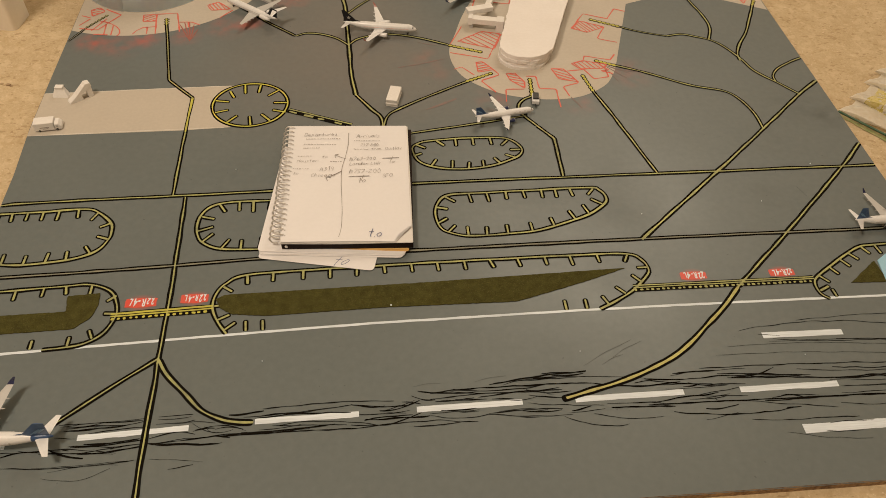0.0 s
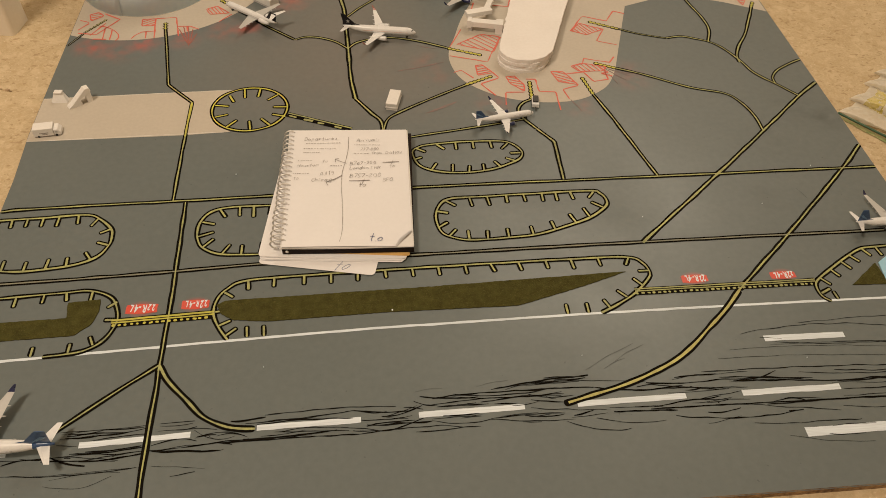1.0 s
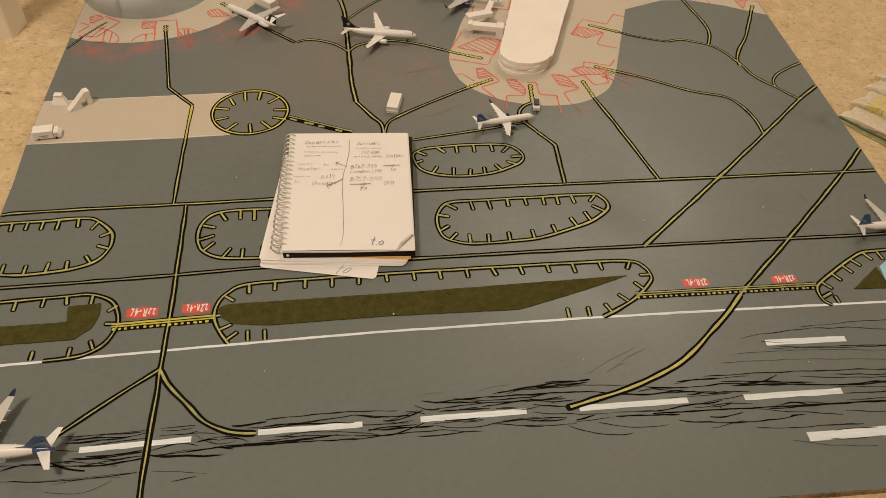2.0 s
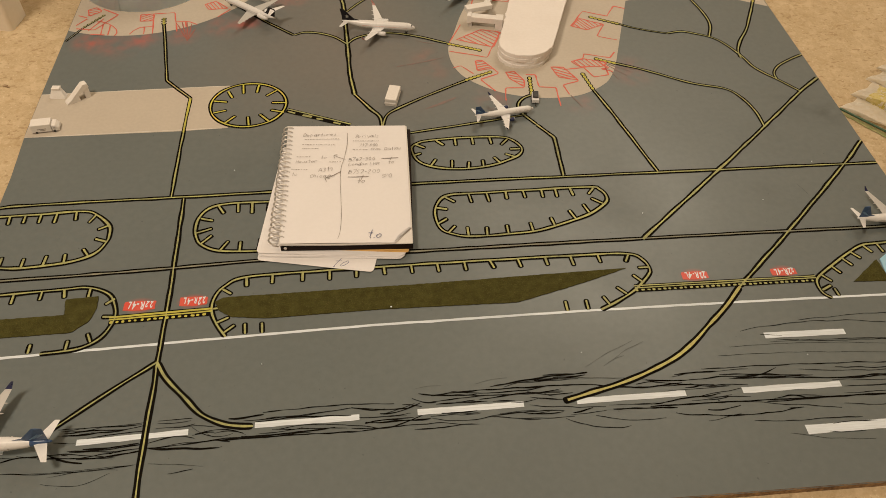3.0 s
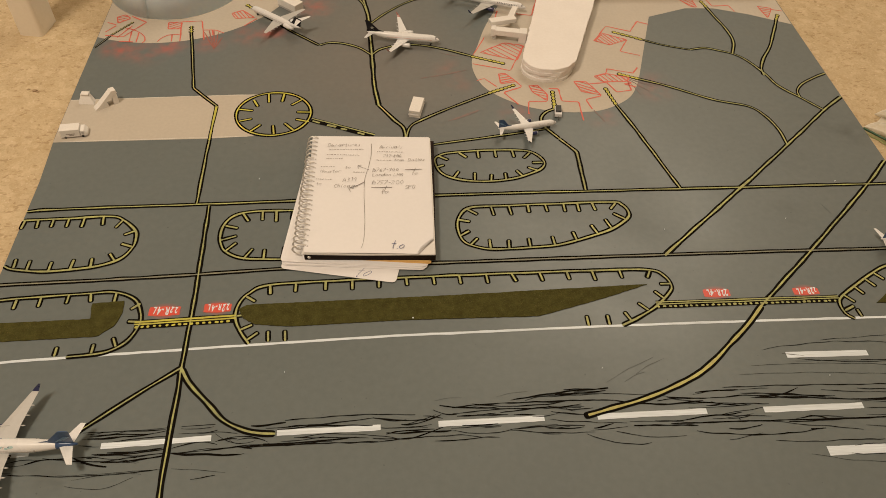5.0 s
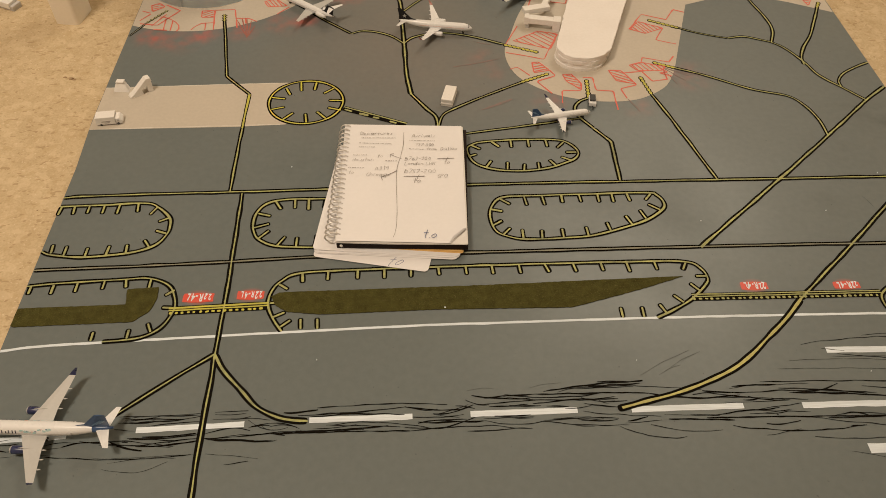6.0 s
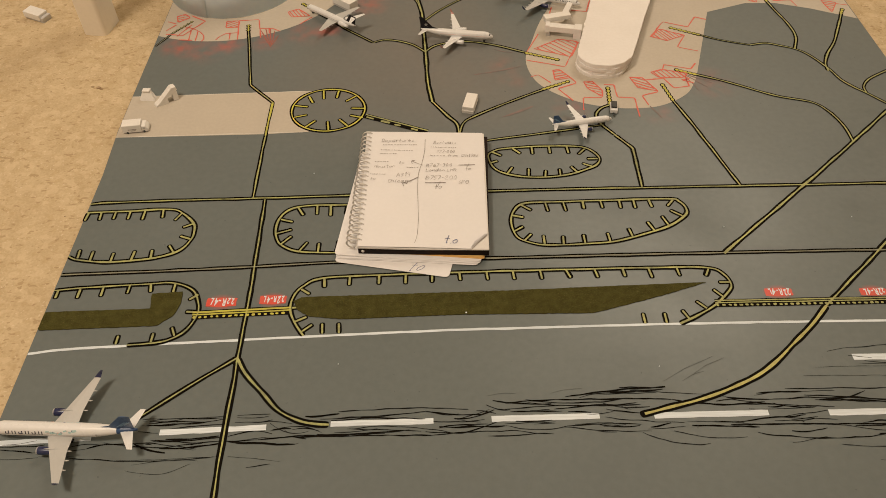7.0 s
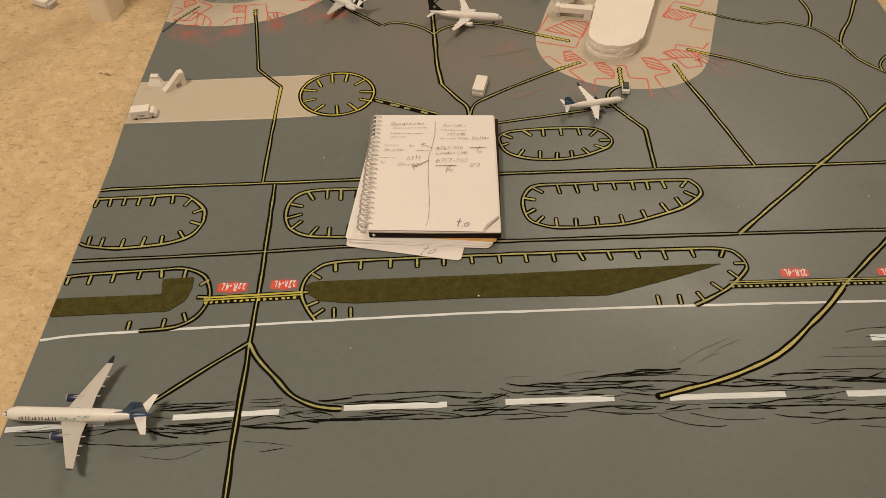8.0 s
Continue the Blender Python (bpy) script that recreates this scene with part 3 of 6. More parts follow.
island([(-0.0385 + 0.0465 * math.cos(i * 0.3927), 0.4455 + 0.043 * math.sin(i * 0.3927)) for i in range(16)],
       [(-0.048, 0.486, -84), (-0.028, 0.485, -96), (-0.005, 0.473, -139), (0.007, 0.447, 177), (0.006, 0.428, 162), (-0.012, 0.412, 130),
        (-0.035, 0.405, 98), (-0.064, 0.411, 49), (-0.080, 0.431, 17), (-0.082, 0.455, -10), (-0.066, 0.474, -65)], 0.0178, width=0.0047, stripe=0.0017, paint=M_BRIGHT, bar=0.0055)
island([(0.159, 0.351), (0.167, 0.360), (0.181, 0.364), (0.222, 0.367), (0.264, 0.366), (0.280, 0.360), (0.290, 0.345), (0.286, 0.333),
        (0.271, 0.324), (0.250, 0.316), (0.216, 0.312), (0.184, 0.317), (0.165, 0.329)],
       [(0.189, 0.364, -48), (0.212, 0.366, -90), (0.233, 0.366, -90), (0.254, 0.366, -85), (0.275, 0.361, -132), (0.288, 0.343, 180), (0.280, 0.329, 151),
        (0.261, 0.320, 122), (0.241, 0.315, 90), (0.223, 0.313, 81), (0.204, 0.315, 85), (0.180, 0.320, 59), (0.164, 0.358, -32), (0.160, 0.338, 23)], 0.0128)
island([(0.178, 0.241), (0.182, 0.258), (0.193, 0.269), (0.218, 0.271), (0.283, 0.272), (0.356, 0.273), (0.368, 0.268), (0.373, 0.257), (0.369, 0.246),
        (0.346, 0.230), (0.305, 0.215), (0.273, 0.208), (0.217, 0.206), (0.194, 0.211), (0.182, 0.220)],
       [(0.191, 0.267, -39), (0.218, 0.271, -82), (0.238, 0.271, -83), (0.260, 0.272, -90), (0.280, 0.272, -86), (0.301, 0.272, -90), (0.317, 0.272, -90),
        (0.334, 0.272, -81), (0.361, 0.271, -130), (0.366, 0.246, 142), (0.348, 0.233, 108), (0.331, 0.225, 110), (0.306, 0.216, 100), (0.281, 0.210, 94),
        (0.254, 0.207, 90), (0.231, 0.206, 86), (0.211, 0.207, 90), (0.190, 0.213, 50), (0.180, 0.227, 34), (0.180, 0.251, -15)], 0.0142)
island([(-0.291, 0.267), (-0.243, 0.268), (-0.199, 0.270), (-0.183, 0.262), (-0.169, 0.247), (-0.166, 0.235), (-0.167, 0.223), (-0.177, 0.207),
        (-0.203, 0.197), (-0.246, 0.193), (-0.280, 0.197), (-0.291, 0.202)],
       [(-0.289, 0.267, -94), (-0.275, 0.267, -86), (-0.259, 0.267, -90), (-0.243, 0.267, -90), (-0.227, 0.268, -90), (-0.207, 0.269, -82), (-0.185, 0.264, -117),
        (-0.169, 0.247, -153), (-0.168, 0.224, 158), (-0.181, 0.204, 124), (-0.204, 0.197, 95), (-0.224, 0.195, 86), (-0.245, 0.193, 90), (-0.267, 0.195, 90),
        (-0.281, 0.199, 94)], 0.0135, closed=False)
island([(0.03, 0.272), (-0.002, 0.272), (-0.045, 0.272), (-0.066, 0.266), (-0.076, 0.252), (-0.078, 0.235), (-0.075, 0.222), (-0.069, 0.213), (-0.053, 0.204),
        (-0.027, 0.201), (0.03, 0.201)],
       [(-0.057, 0.269, -60), (-0.036, 0.272, -87), (-0.021, 0.272, -87), (-0.002, 0.272, -94), (-0.074, 0.251, -17), (-0.076, 0.230, 20), (-0.070, 0.214, 48),
        (-0.050, 0.202, 60), (-0.029, 0.201, 90), (-0.009, 0.201, 86)], 0.0165, closed=False)
island([(-0.291, 0.156), (-0.268, 0.158), (-0.200, 0.162), (-0.173, 0.163), (-0.152, 0.154), (-0.143, 0.140), (-0.140, 0.123), (-0.147, 0.103), (-0.162, 0.092),
        (-0.182, 0.088), (-0.200, 0.0865)],
       [(-0.287, 0.156, -90), (-0.265, 0.157, -90), (-0.242, 0.159, -90), (-0.216, 0.161, -90), (-0.195, 0.162, -79), (-0.170, 0.162, -90), (-0.144, 0.147, -141),
        (-0.141, 0.125, 176), (-0.157, 0.097, 114), (-0.178, 0.090, 90), (-0.211, 0.088, 90)], 0.0125, closed=False, stripe=0.0016)
island([(-0.033, 0.094), (-0.042, 0.108), (-0.049, 0.125), (-0.048, 0.142), (-0.039, 0.156), (-0.018, 0.166), (0.062, 0.169), (0.178, 0.171), (0.328, 0.172),
        (0.376, 0.170), (0.389, 0.161), (0.393, 0.149), (0.389, 0.140), (0.370, 0.122), (0.349, 0.109), (0.330, 0.100)],
       [(-0.041, 0.152, -37), (-0.019, 0.165, -85), (0.007, 0.167, -90), (0.037, 0.168, -90), (0.064, 0.169, -90), (0.091, 0.169, -90), (0.119, 0.170, -85),
        (0.147, 0.170, -85), (0.174, 0.171, -85), (0.202, 0.171, -85), (0.229, 0.171, -72), (0.258, 0.172, -79), (0.287, 0.171, -83), (0.314, 0.171, -84),
        (0.343, 0.171, -84), (0.375, 0.169, -117), (0.392, 0.151, 180)], 0.0125, closed=False)
last = bpy.data.objects["island_outline.006"]
for x, y, turn in [(0.381, 0.132, 128), (0.361, 0.118, 132), (0.341, 0.105, 113), (0.318, 0.101, 90), (0.297, 0.101, 90), (-0.035, 0.099, 41), (-0.043, 0.111, 27),
                   (-0.048, 0.128, 8), (-0.015, 0.096, 95), (0.001, 0.096, 95)]:
    a = math.radians(turn)
    d, p = Vector((math.cos(a), math.sin(a))) * 0.0135, Vector((x, y))
    bm = bmesh.new()
    ribbon(bm, [p, p + d * 0.5, p + d], 0.0055, Z_CASING - 0.00006, wobble=0.0001, rounded=True)
    ribbon(bm, [p, p + d * 0.5, p + d * 0.9], 0.0020, Z_STRIPE - 0.00006, index=1, wobble=0.0001, rounded=True)
    part("bar", bm, [M_BLACK, M_YELLOW], last)
island([(0.569, 0.098), (0.562, 0.105), (0.561, 0.118), (0.567, 0.127), (0.588, 0.141), (0.613, 0.156), (0.631, 0.165), (0.647, 0.167), (0.712, 0.169)],
       [(0.633, 0.165, -60), (0.649, 0.167, -80), (0.615, 0.157, -52), (0.602, 0.149, -56), (0.586, 0.139, -58), (0.570, 0.128, -49), (0.563, 0.109, 25), (0.577, 0.100, 95),
        (0.672, 0.168, -88), (0.692, 0.168, -88)], 0.0125, closed=False)

# grass and pond
for outline in ([(-0.047, 0.136), (-0.040, 0.141), (0.006, 0.142), (0.170, 0.145), (0.263, 0.148), (0.368, 0.151), (0.320, 0.135), (0.250, 0.115), (0.118, 0.116), (0.003, 0.113), (-0.030, 0.117), (-0.042, 0.125)],
                [(X0 + 0.001, 0.128), (-0.188, 0.130), (-0.191, 0.149), (-0.160, 0.151), (-0.159, 0.137), (-0.163, 0.121), (-0.177, 0.109), (X0 + 0.001, 0.106)],
                [(0.600, 0.117), (0.638, 0.145), (0.640, 0.116)]):
    p = curve_through(outline, 0.003, True, False)
    rough = [(q.x + random.uniform(-1, 1) * 0.0003, q.y + random.uniform(-1, 1) * 0.0003) for q in p[:-1]]
    part("grass_patch", prism(bmesh.new(), rough, 0.00002, 0.0009, 0, 1), [M_GRASS, M_GRASS_EDGE], board, "olive green flocked grass strip")
painted("pond", [(0.637, 0.112), (0.642, 0.145), (0.656, 0.154), (0.690, 0.156), (0.708, 0.14), (0.706, 0.112)], 0.0011, M_POND, "light blue painted pond")

# runway paint
edge = curve_through([(X0 + 0.001, 0.079), (-0.246, 0.084), (-0.095, 0.0905), (0.09, 0.0972), (0.166, 0.0983), (0.312, 0.1000), (0.457, 0.1), (0.616, 0.099), (0.712, 0.098)], 0.004)
bm = bmesh.new()
ribbon(bm, edge, 0.0027, Z_WHITE, wobble=0.00015, uneven=0.12)
part("runway_edge_line", bm, M_WHITE_LINE, board)
for x0, y0, x1, y1, w in ((-0.290, -0.014, -0.205, -0.010, 0.0052), (-0.147, -0.006, -0.055, -0.003, 0.0052), (0.001, -0.001, 0.091, 0.0, 0.0056), (0.142, 0.001, 0.237, 0.002, 0.0056),
                          (0.285, 0.001, 0.386, 0.002, 0.0058), (0.439, 0.001, 0.533, 0.001, 0.006), (0.590, 0.001, 0.685, 0.002, 0.006), (0.482, -0.042, 0.600, -0.041, 0.0088),
                          (0.482, 0.0585, 0.563, 0.0575, 0.0066)):
    bm = bmesh.new()
    ribbon(bm, curve_through([(x0, y0), ((x0 + x1) / 2, (y0 + y1) / 2), (x1, y1)], 0.005), w, Z_WHITE, wobble=0.0002, uneven=0.08)
    part("centre_dash", bm, M_WHITE_LINE, board)


def hold_line(a, b, rows, paint, name="holding_line"):
    """Solid stripes and a row of dashes across a taxiway, all edged in black."""
    a, b = Vector(a), Vector(b)
    d = (b - a).normalized()
    s = Vector((d.y, -d.x))
    bm = bmesh.new()
    for off, width, dash in rows:
        LAYER[0] += 1
        k = LAYER[0] * 0.0000004
        p, q = a + s * off, b + s * off
        line = curve_through([tuple(p), tuple((p + q) / 2), tuple(q)], 0.004)
        ribbon(bm, line, width + 0.0022, Z_CASING + k, thick=0.00012)
        if not dash:
            ribbon(bm, line, width, Z_STRIPE + k, index=1, thick=0.00012)
        else:
            for i in range(int((q - p).length / dash)):
                u = p + d * dash * (i + random.uniform(0.05, 0.2))
                lean = s * random.uniform(-0.0006, 0.0006)
                ribbon(bm, [u - lean, u + d * dash * 0.25, u + d * dash * random.uniform(0.40, 0.66) + lean], width * random.uniform(0.8, 1.25), Z_STRIPE + k, index=1, wobble=0.0002, rounded=True)
    part(name, bm, [M_BLACK, paint], board)


hold_line((-0.145, 0.1245), (-0.049, 0.1285), ((0.0, 0.0021, 0), (0.0030, 0.0016, 0), (0.0064, 0.0024, 0.0058)), M_BRIGHT)
hold_line((0.371, 0.1275), (0.563, 0.1275), ((0.0, 0.0014, 0), (0.0026, 0.0013, 0), (0.0058, 0.0022, 0.0056)), M_YELLOW)
hold_line((0.010, 0.434), (0.088, 0.400), ((0.0, 0.0018, 0), (0.0042, 0.0030, 0.020)), M_YELLOW)

# red boards with the runway's number, painted to be read from the far side
for x, y, w, h in ((-0.119, 0.137, 0.0300, 0.0122), (-0.068, 0.139, 0.0265, 0.0118), (0.4375, 0.137, 0.0275, 0.0108), (0.532, 0.1355, 0.0270, 0.0100)):
    rim = curve_through([(x - w / 2, y - h * 0.42), (x, y - h * 0.5), (x + w / 2, y - h * 0.40), (x + w * 0.50, y + h * 0.38), (x, y + h * 0.47), (x - w * 0.49, y + h * 0.42)], 0.0009, True, False)[:-1]
    rim = [(q.x + 0.0007 * noise.noise(q.to_3d() * 420), q.y + 0.0006 * noise.noise(q.to_3d() * 420 + Vector((5, 5, 5)))) for q in rim]
    sign = part("runway_sign", prism(bmesh.new(), rim, 0.00002, 0.0003), M_SIGN, board, "red painted sign reading 22R-4L")
    text = lettering("22R-4L", h * 0.98, pose(x + 0.0006, y + h * 0.02, 0.0004, 0, 0, 180), M_WHITE_LETTER, sign, "writing", 0.15, hand=0.8, thin=0.00034)
    wide = max(v.co.x for v in text.data.vertices) - min(v.co.x for v in text.data.vertices)
    text.data.transform(Matrix.Diagonal((w * 0.78 / wide, 1.0, 1.0, 1.0)))

# black tyre marks round the touchdown dashes: from x, y to x, y with a bow in millimetres
MARKS_A = [(-0.164, 0.005, -0.094, 0.008, 0.7), (-0.160, 0.002, -0.093, 0.006, -2.7), (-0.139, -0.003, -0.090, 0.0, 1.1), (-0.082, 0.009, -0.053, 0.010, 0.5), (-0.082, 0.007, -0.054, 0.008, -0.5), (-0.083, 0.002, -0.033, 0.0, 1.9), (-0.051, -0.007, -0.006, -0.009, 5.3), (-0.049, -0.006, -0.033, -0.005, 0.6), (-0.153, -0.014, -0.090, -0.011, -1.6), (-0.151, -0.015, -0.061, -0.015, -1.0), (-0.193, -0.015, -0.108, -0.017, -4.0), (-0.108, -0.017, -0.010, -0.012, 0.6), (-0.144, -0.021, -0.090, -0.017, -1.9), (-0.086, -0.016, -0.028, -0.020, -0.6), (-0.178, -0.032, -0.093, -0.030, -0.1), (-0.164, -0.036, -0.108, -0.034, 2.1), (-0.168, -0.041, -0.114, -0.037, -5.2), (-0.084, -0.030, -0.039, -0.035, 0.4), (-0.067, -0.040, -0.047, -0.038, 0.1)]
MARKS_G = [(-0.025, -0.011, 0.018, -0.013, -0.1), (-0.061, -0.015, 0.018, -0.012, 1.6), (-0.160, -0.021, -0.138, -0.025, 0.0), (-0.166, -0.005, -0.148, -0.007, 0.0), (-0.087, -0.011, -0.049, -0.010, 3.5), (-0.052, 0.001, -0.017, -0.007, -5.9), (-0.164, 0.001, -0.133, 0.003, -1.3), (-0.165, 0.007, -0.095, 0.007, 0.0), (-0.198, -0.016, -0.112, -0.022, 2.5), (-0.206, -0.020, -0.175, -0.016, 1.2), (-0.169, -0.016, -0.138, -0.025, -2.1), (-0.277, -0.029, -0.245, -0.027, -0.1), (-0.280, -0.020, -0.251, -0.023, 0.7), (-0.221, -0.028, -0.096, -0.030, -3.7), (-0.281, -0.017, -0.243, -0.016, -0.5), (-0.223, -0.019, -0.197, -0.017, 1.3), (-0.245, -0.027, -0.215, -0.028, 0.5), (-0.251, -0.023, -0.205, -0.020, -0.8)]
MARKS_B = [(0.007, 0.011, 0.122, 0.011, 2.0), (-0.009, 0.004, 0.084, 0.010, -1.4), (0.084, 0.010, 0.135, 0.005, -1.1), (0.001, 0.002, 0.084, 0.002, 2.1), (-0.022, 0.007, 0.008, 0.009, -1.2), (0.016, -0.006, 0.108, -0.012, 4.1), (-0.031, -0.013, 0.089, -0.014, 0.6), (0.089, -0.014, 0.195, -0.015, 3.6), (-0.010, -0.011, 0.070, -0.008, -1.4), (0.091, 0.000, 0.136, -0.000, -1.0), (0.084, -0.010, 0.146, -0.003, -4.7), (-0.023, -0.011, -0.005, -0.011, -1.1), (0.096, -0.006, 0.153, -0.006, 0.0), (0.109, 0.002, 0.145, 0.010, -2.8), (0.144, 0.020, 0.196, 0.015, -2.1), (0.138, 0.015, 0.159, 0.010, -1.9), (0.129, 0.009, 0.146, 0.006, 0.8), (-0.031, -0.020, -0.025, -0.019, -0.5)]
MARKS_C = [(0.155, 0.017, 0.303, 0.017, 2.1), (0.154, 0.010, 0.275, 0.012, 2.0), (0.172, 0.018, 0.273, 0.015, -4.5), (0.159, 0.008, 0.205, 0.007, 0.5), (0.209, 0.021, 0.301, 0.030, 2.1), (0.259, 0.030, 0.301, 0.030, 0.0), (0.268, 0.027, 0.298, 0.027, 0.0), (0.246, 0.026, 0.353, 0.019, 2.0), (0.233, 0.024, 0.291, 0.024, 0.0), (0.210, 0.007, 0.230, 0.006, 0.5), (0.226, 0.004, 0.251, 0.007, -1.4), (0.242, 0.015, 0.283, 0.010, -3.0), (0.244, 0.009, 0.306, 0.010, -4.5), (0.242, 0.000, 0.310, -0.006, -1.1), (0.153, -0.004, 0.198, -0.004, 0.0), (0.153, -0.006, 0.208, -0.007, -3.6), (0.208, -0.007, 0.272, -0.007, 1.0), (0.203, -0.008, 0.280, -0.014, -1.3)]
MARKS_D = [(0.236, -0.007, 0.271, -0.008, -1.5), (0.272, -0.015, 0.328, -0.026, -4.8), (0.299, -0.014, 0.361, -0.021, -3.4), (0.277, -0.012, 0.310, -0.010, -0.4), (0.313, -0.005, 0.362, -0.007, 0.1), (0.316, -0.009, 0.374, -0.012, 0.2), (0.302, 0.017, 0.386, 0.013, -3.5), (0.353, 0.019, 0.395, 0.016, -2.5), (0.378, 0.020, 0.452, 0.023, 1.1), (0.408, 0.026, 0.546, 0.020, 0.9), (0.393, 0.015, 0.511, 0.012, 2.3), (0.423, 0.019, 0.502, 0.011, 1.3), (0.435, 0.014, 0.479, 0.022, -2.2), (0.454, 0.014, 0.575, 0.016, -5.0), (0.500, 0.019, 0.575, 0.015, -3.0), (0.357, 0.016, 0.446, 0.007, -2.3), (0.365, 0.011, 0.430, 0.007, 0.8), (0.370, 0.007, 0.425, 0.007, -2.0)]
MARKS_E = [(0.351, -0.007, 0.439, 0.003, -0.0), (0.384, -0.003, 0.444, -0.006, 0.6), (0.389, -0.006, 0.428, -0.003, -0.6), (0.350, -0.009, 0.561, -0.014, 0.3), (0.442, -0.011, 0.523, -0.023, -0.4), (0.465, -0.010, 0.510, -0.010, 2.4), (0.475, -0.020, 0.489, -0.020, 0.0), (0.371, -0.017, 0.487, -0.020, -5.2), (0.398, -0.027, 0.430, -0.022, -0.5), (0.439, -0.030, 0.538, -0.033, -0.6), (0.508, -0.038, 0.549, -0.038, 1.1), (0.466, -0.044, 0.540, -0.055, -2.3), (0.502, -0.045, 0.535, -0.047, -0.9), (0.527, 0.006, 0.569, 0.003, -1.5), (0.533, 0.007, 0.572, 0.008, -0.6), (0.535, -0.002, 0.568, 0.001, -1.5), (0.532, -0.009, 0.563, -0.009, 0.0), (0.527, -0.019, 0.558, -0.020, -2.8)]
MARKS_F = [(0.522, 0.074, 0.603, 0.073, 2.5), (0.460, 0.065, 0.595, 0.057, 7.5), (0.478, 0.060, 0.499, 0.057, -0.6), (0.491, 0.054, 0.554, 0.048, -2.5), (0.485, 0.051, 0.555, 0.044, 1.3), (0.553, 0.050, 0.580, 0.040, 1.6), (0.443, 0.048, 0.582, 0.029, 4.5), (0.429, 0.039, 0.575, 0.025, 2.9)]

bm = bmesh.new()
strokes = MARKS_A + MARKS_B + MARKS_C + MARKS_D + MARKS_E + MARKS_F + MARKS_G
random.seed(21)
strokes = [(x0, y0, x1 + random.uniform(0.05, 0.11), y1, bow * 1.4) if x1 > 0.545 and y1 > -0.03 else (x0, y0, x1, y1, bow) for x0, y0, x1, y1, bow in strokes]
for x0, y0, x1, y1, bow in list(strokes):
    for _ in range(random.choice((0, 1, 1)) if -0.024 < y0 < 0.03 and abs(x1 - x0) > 0.03 else 0):  # a shorter pass of the pen beside the first
        cut0, cut1, off = random.uniform(0, 0.5), random.uniform(0, 0.5), random.uniform(-0.0022, 0.0022)
        strokes.append((x0 + (x1 - x0) * cut0, y0 + (y1 - y0) * cut0 + off, x1 - (x1 - x0) * cut1, y1 - (y1 - y0) * cut1 + off + random.uniform(-0.003, 0.003), bow * random.uniform(-0.4, 1)))
for x0, y0, x1, y1, bow in strokes:
    span = abs(x1 - x0)
    heavy = random.choice((0.0005, 0.0006, 0.0008, 0.0010, 0.0013)) * (0.55 if y0 > 0.03 or y0 < -0.025 else 1.0)
    n = max(8, int(span / 0.0022))
    wave, phase = random.uniform(0.0006, 0.0016), random.uniform(0, 50)
    line = [Vector((x0 + (x1 - x0) * i / n, y0 + (y1 - y0) * i / n + bow * 0.004 * (i / n) * (1 - i / n) + wave * noise.noise(Vector((phase, i * 0.11, 0))) + 0.00022 * noise.noise(Vector((phase, i * 0.45, 5))))) for i in range(n + 1)]
    LAYER[0] += 1
    ribbon(bm, line, heavy, Z_MARK + LAYER[0] * 0.0000001, uneven=0.40, taper=True, thick=0.00008)
tagged(part("tyre_marking", bm, M_BLACK, board, "thin black pen strokes like tyre marks"), kind="stuff")


# red stand outlines and hatching on the aprons
def stand(lines, hatch=None, lean=-35, gap=0.0052):
    LAYER[0] += 1
    k = Z_MARK + LAYER[0] * 0.0000004
    w, top = 0.0017, None

    def stroke(name, line, z, closed=False, width=w):
        bm = bmesh.new()
        ribbon(bm, line, width, z, closed, uneven=0.35, wobble=0.0003)
        return part(name, bm, M_RED, top or board, "" if top else "red hand-drawn aircraft stand outline")

    for line in lines:
        got = stroke("stand_line" if top else "stand_marking", curve_through(line, 0.004, False, False), k)
        top = top or got
    if hatch:
        stroke("hatch_outline", curve_through(hatch, 0.004, True, False), k + 0.00001, True)
        a = math.radians(lean)
        s = Vector((-math.sin(a), math.cos(a)))
        p = [Vector(q) for q in hatch]
        low, high = min(q.dot(s) for q in p), max(q.dot(s) for q in p)
        level = low + gap * 0.6
        while level < high:
            cuts = []
            for i in range(len(p)):
                u, v = p[i], p[(i + 1) % len(p)]
                if (u.dot(s) - level) * (v.dot(s) - level) < 0:
                    f = (level - u.dot(s)) / (v.dot(s) - u.dot(s))
                    cuts.append(u.lerp(v, f))
            if len(cuts) == 2:
                stroke("hatch_line", [cuts[0], cuts[0].lerp(cuts[1], 0.5), cuts[1]], k + 0.00002, False, w * 0.9)
            level += gap * random.uniform(0.85, 1.15)


stand([[(0.492, 0.643), (0.477, 0.651), (0.461, 0.624), (0.428, 0.639), (0.403, 0.601)], [(0.451, 0.603), (0.435, 0.574), (0.461, 0.563)]],
      [(0.403, 0.601), (0.419, 0.620), (0.451, 0.603), (0.424, 0.590)], -60)
stand([[(0.450, 0.534), (0.441, 0.521), (0.407, 0.532), (0.402, 0.519)], [(0.400, 0.500), (0.409, 0.479), (0.430, 0.483), (0.429, 0.506)],
       [(0.424, 0.512), (0.434, 0.498), (0.422, 0.497), (0.437, 0.490)]],
      [(0.386, 0.515), (0.403, 0.521), (0.434, 0.511), (0.426, 0.502), (0.395, 0.503)], -60)
stand([[(0.375, 0.498), (0.405, 0.502)], [(0.381, 0.484), (0.387, 0.472), (0.364, 0.464), (0.369, 0.444)]],
      [(0.356, 0.504), (0.372, 0.503), (0.382, 0.484), (0.387, 0.473), (0.362, 0.482)], -30)
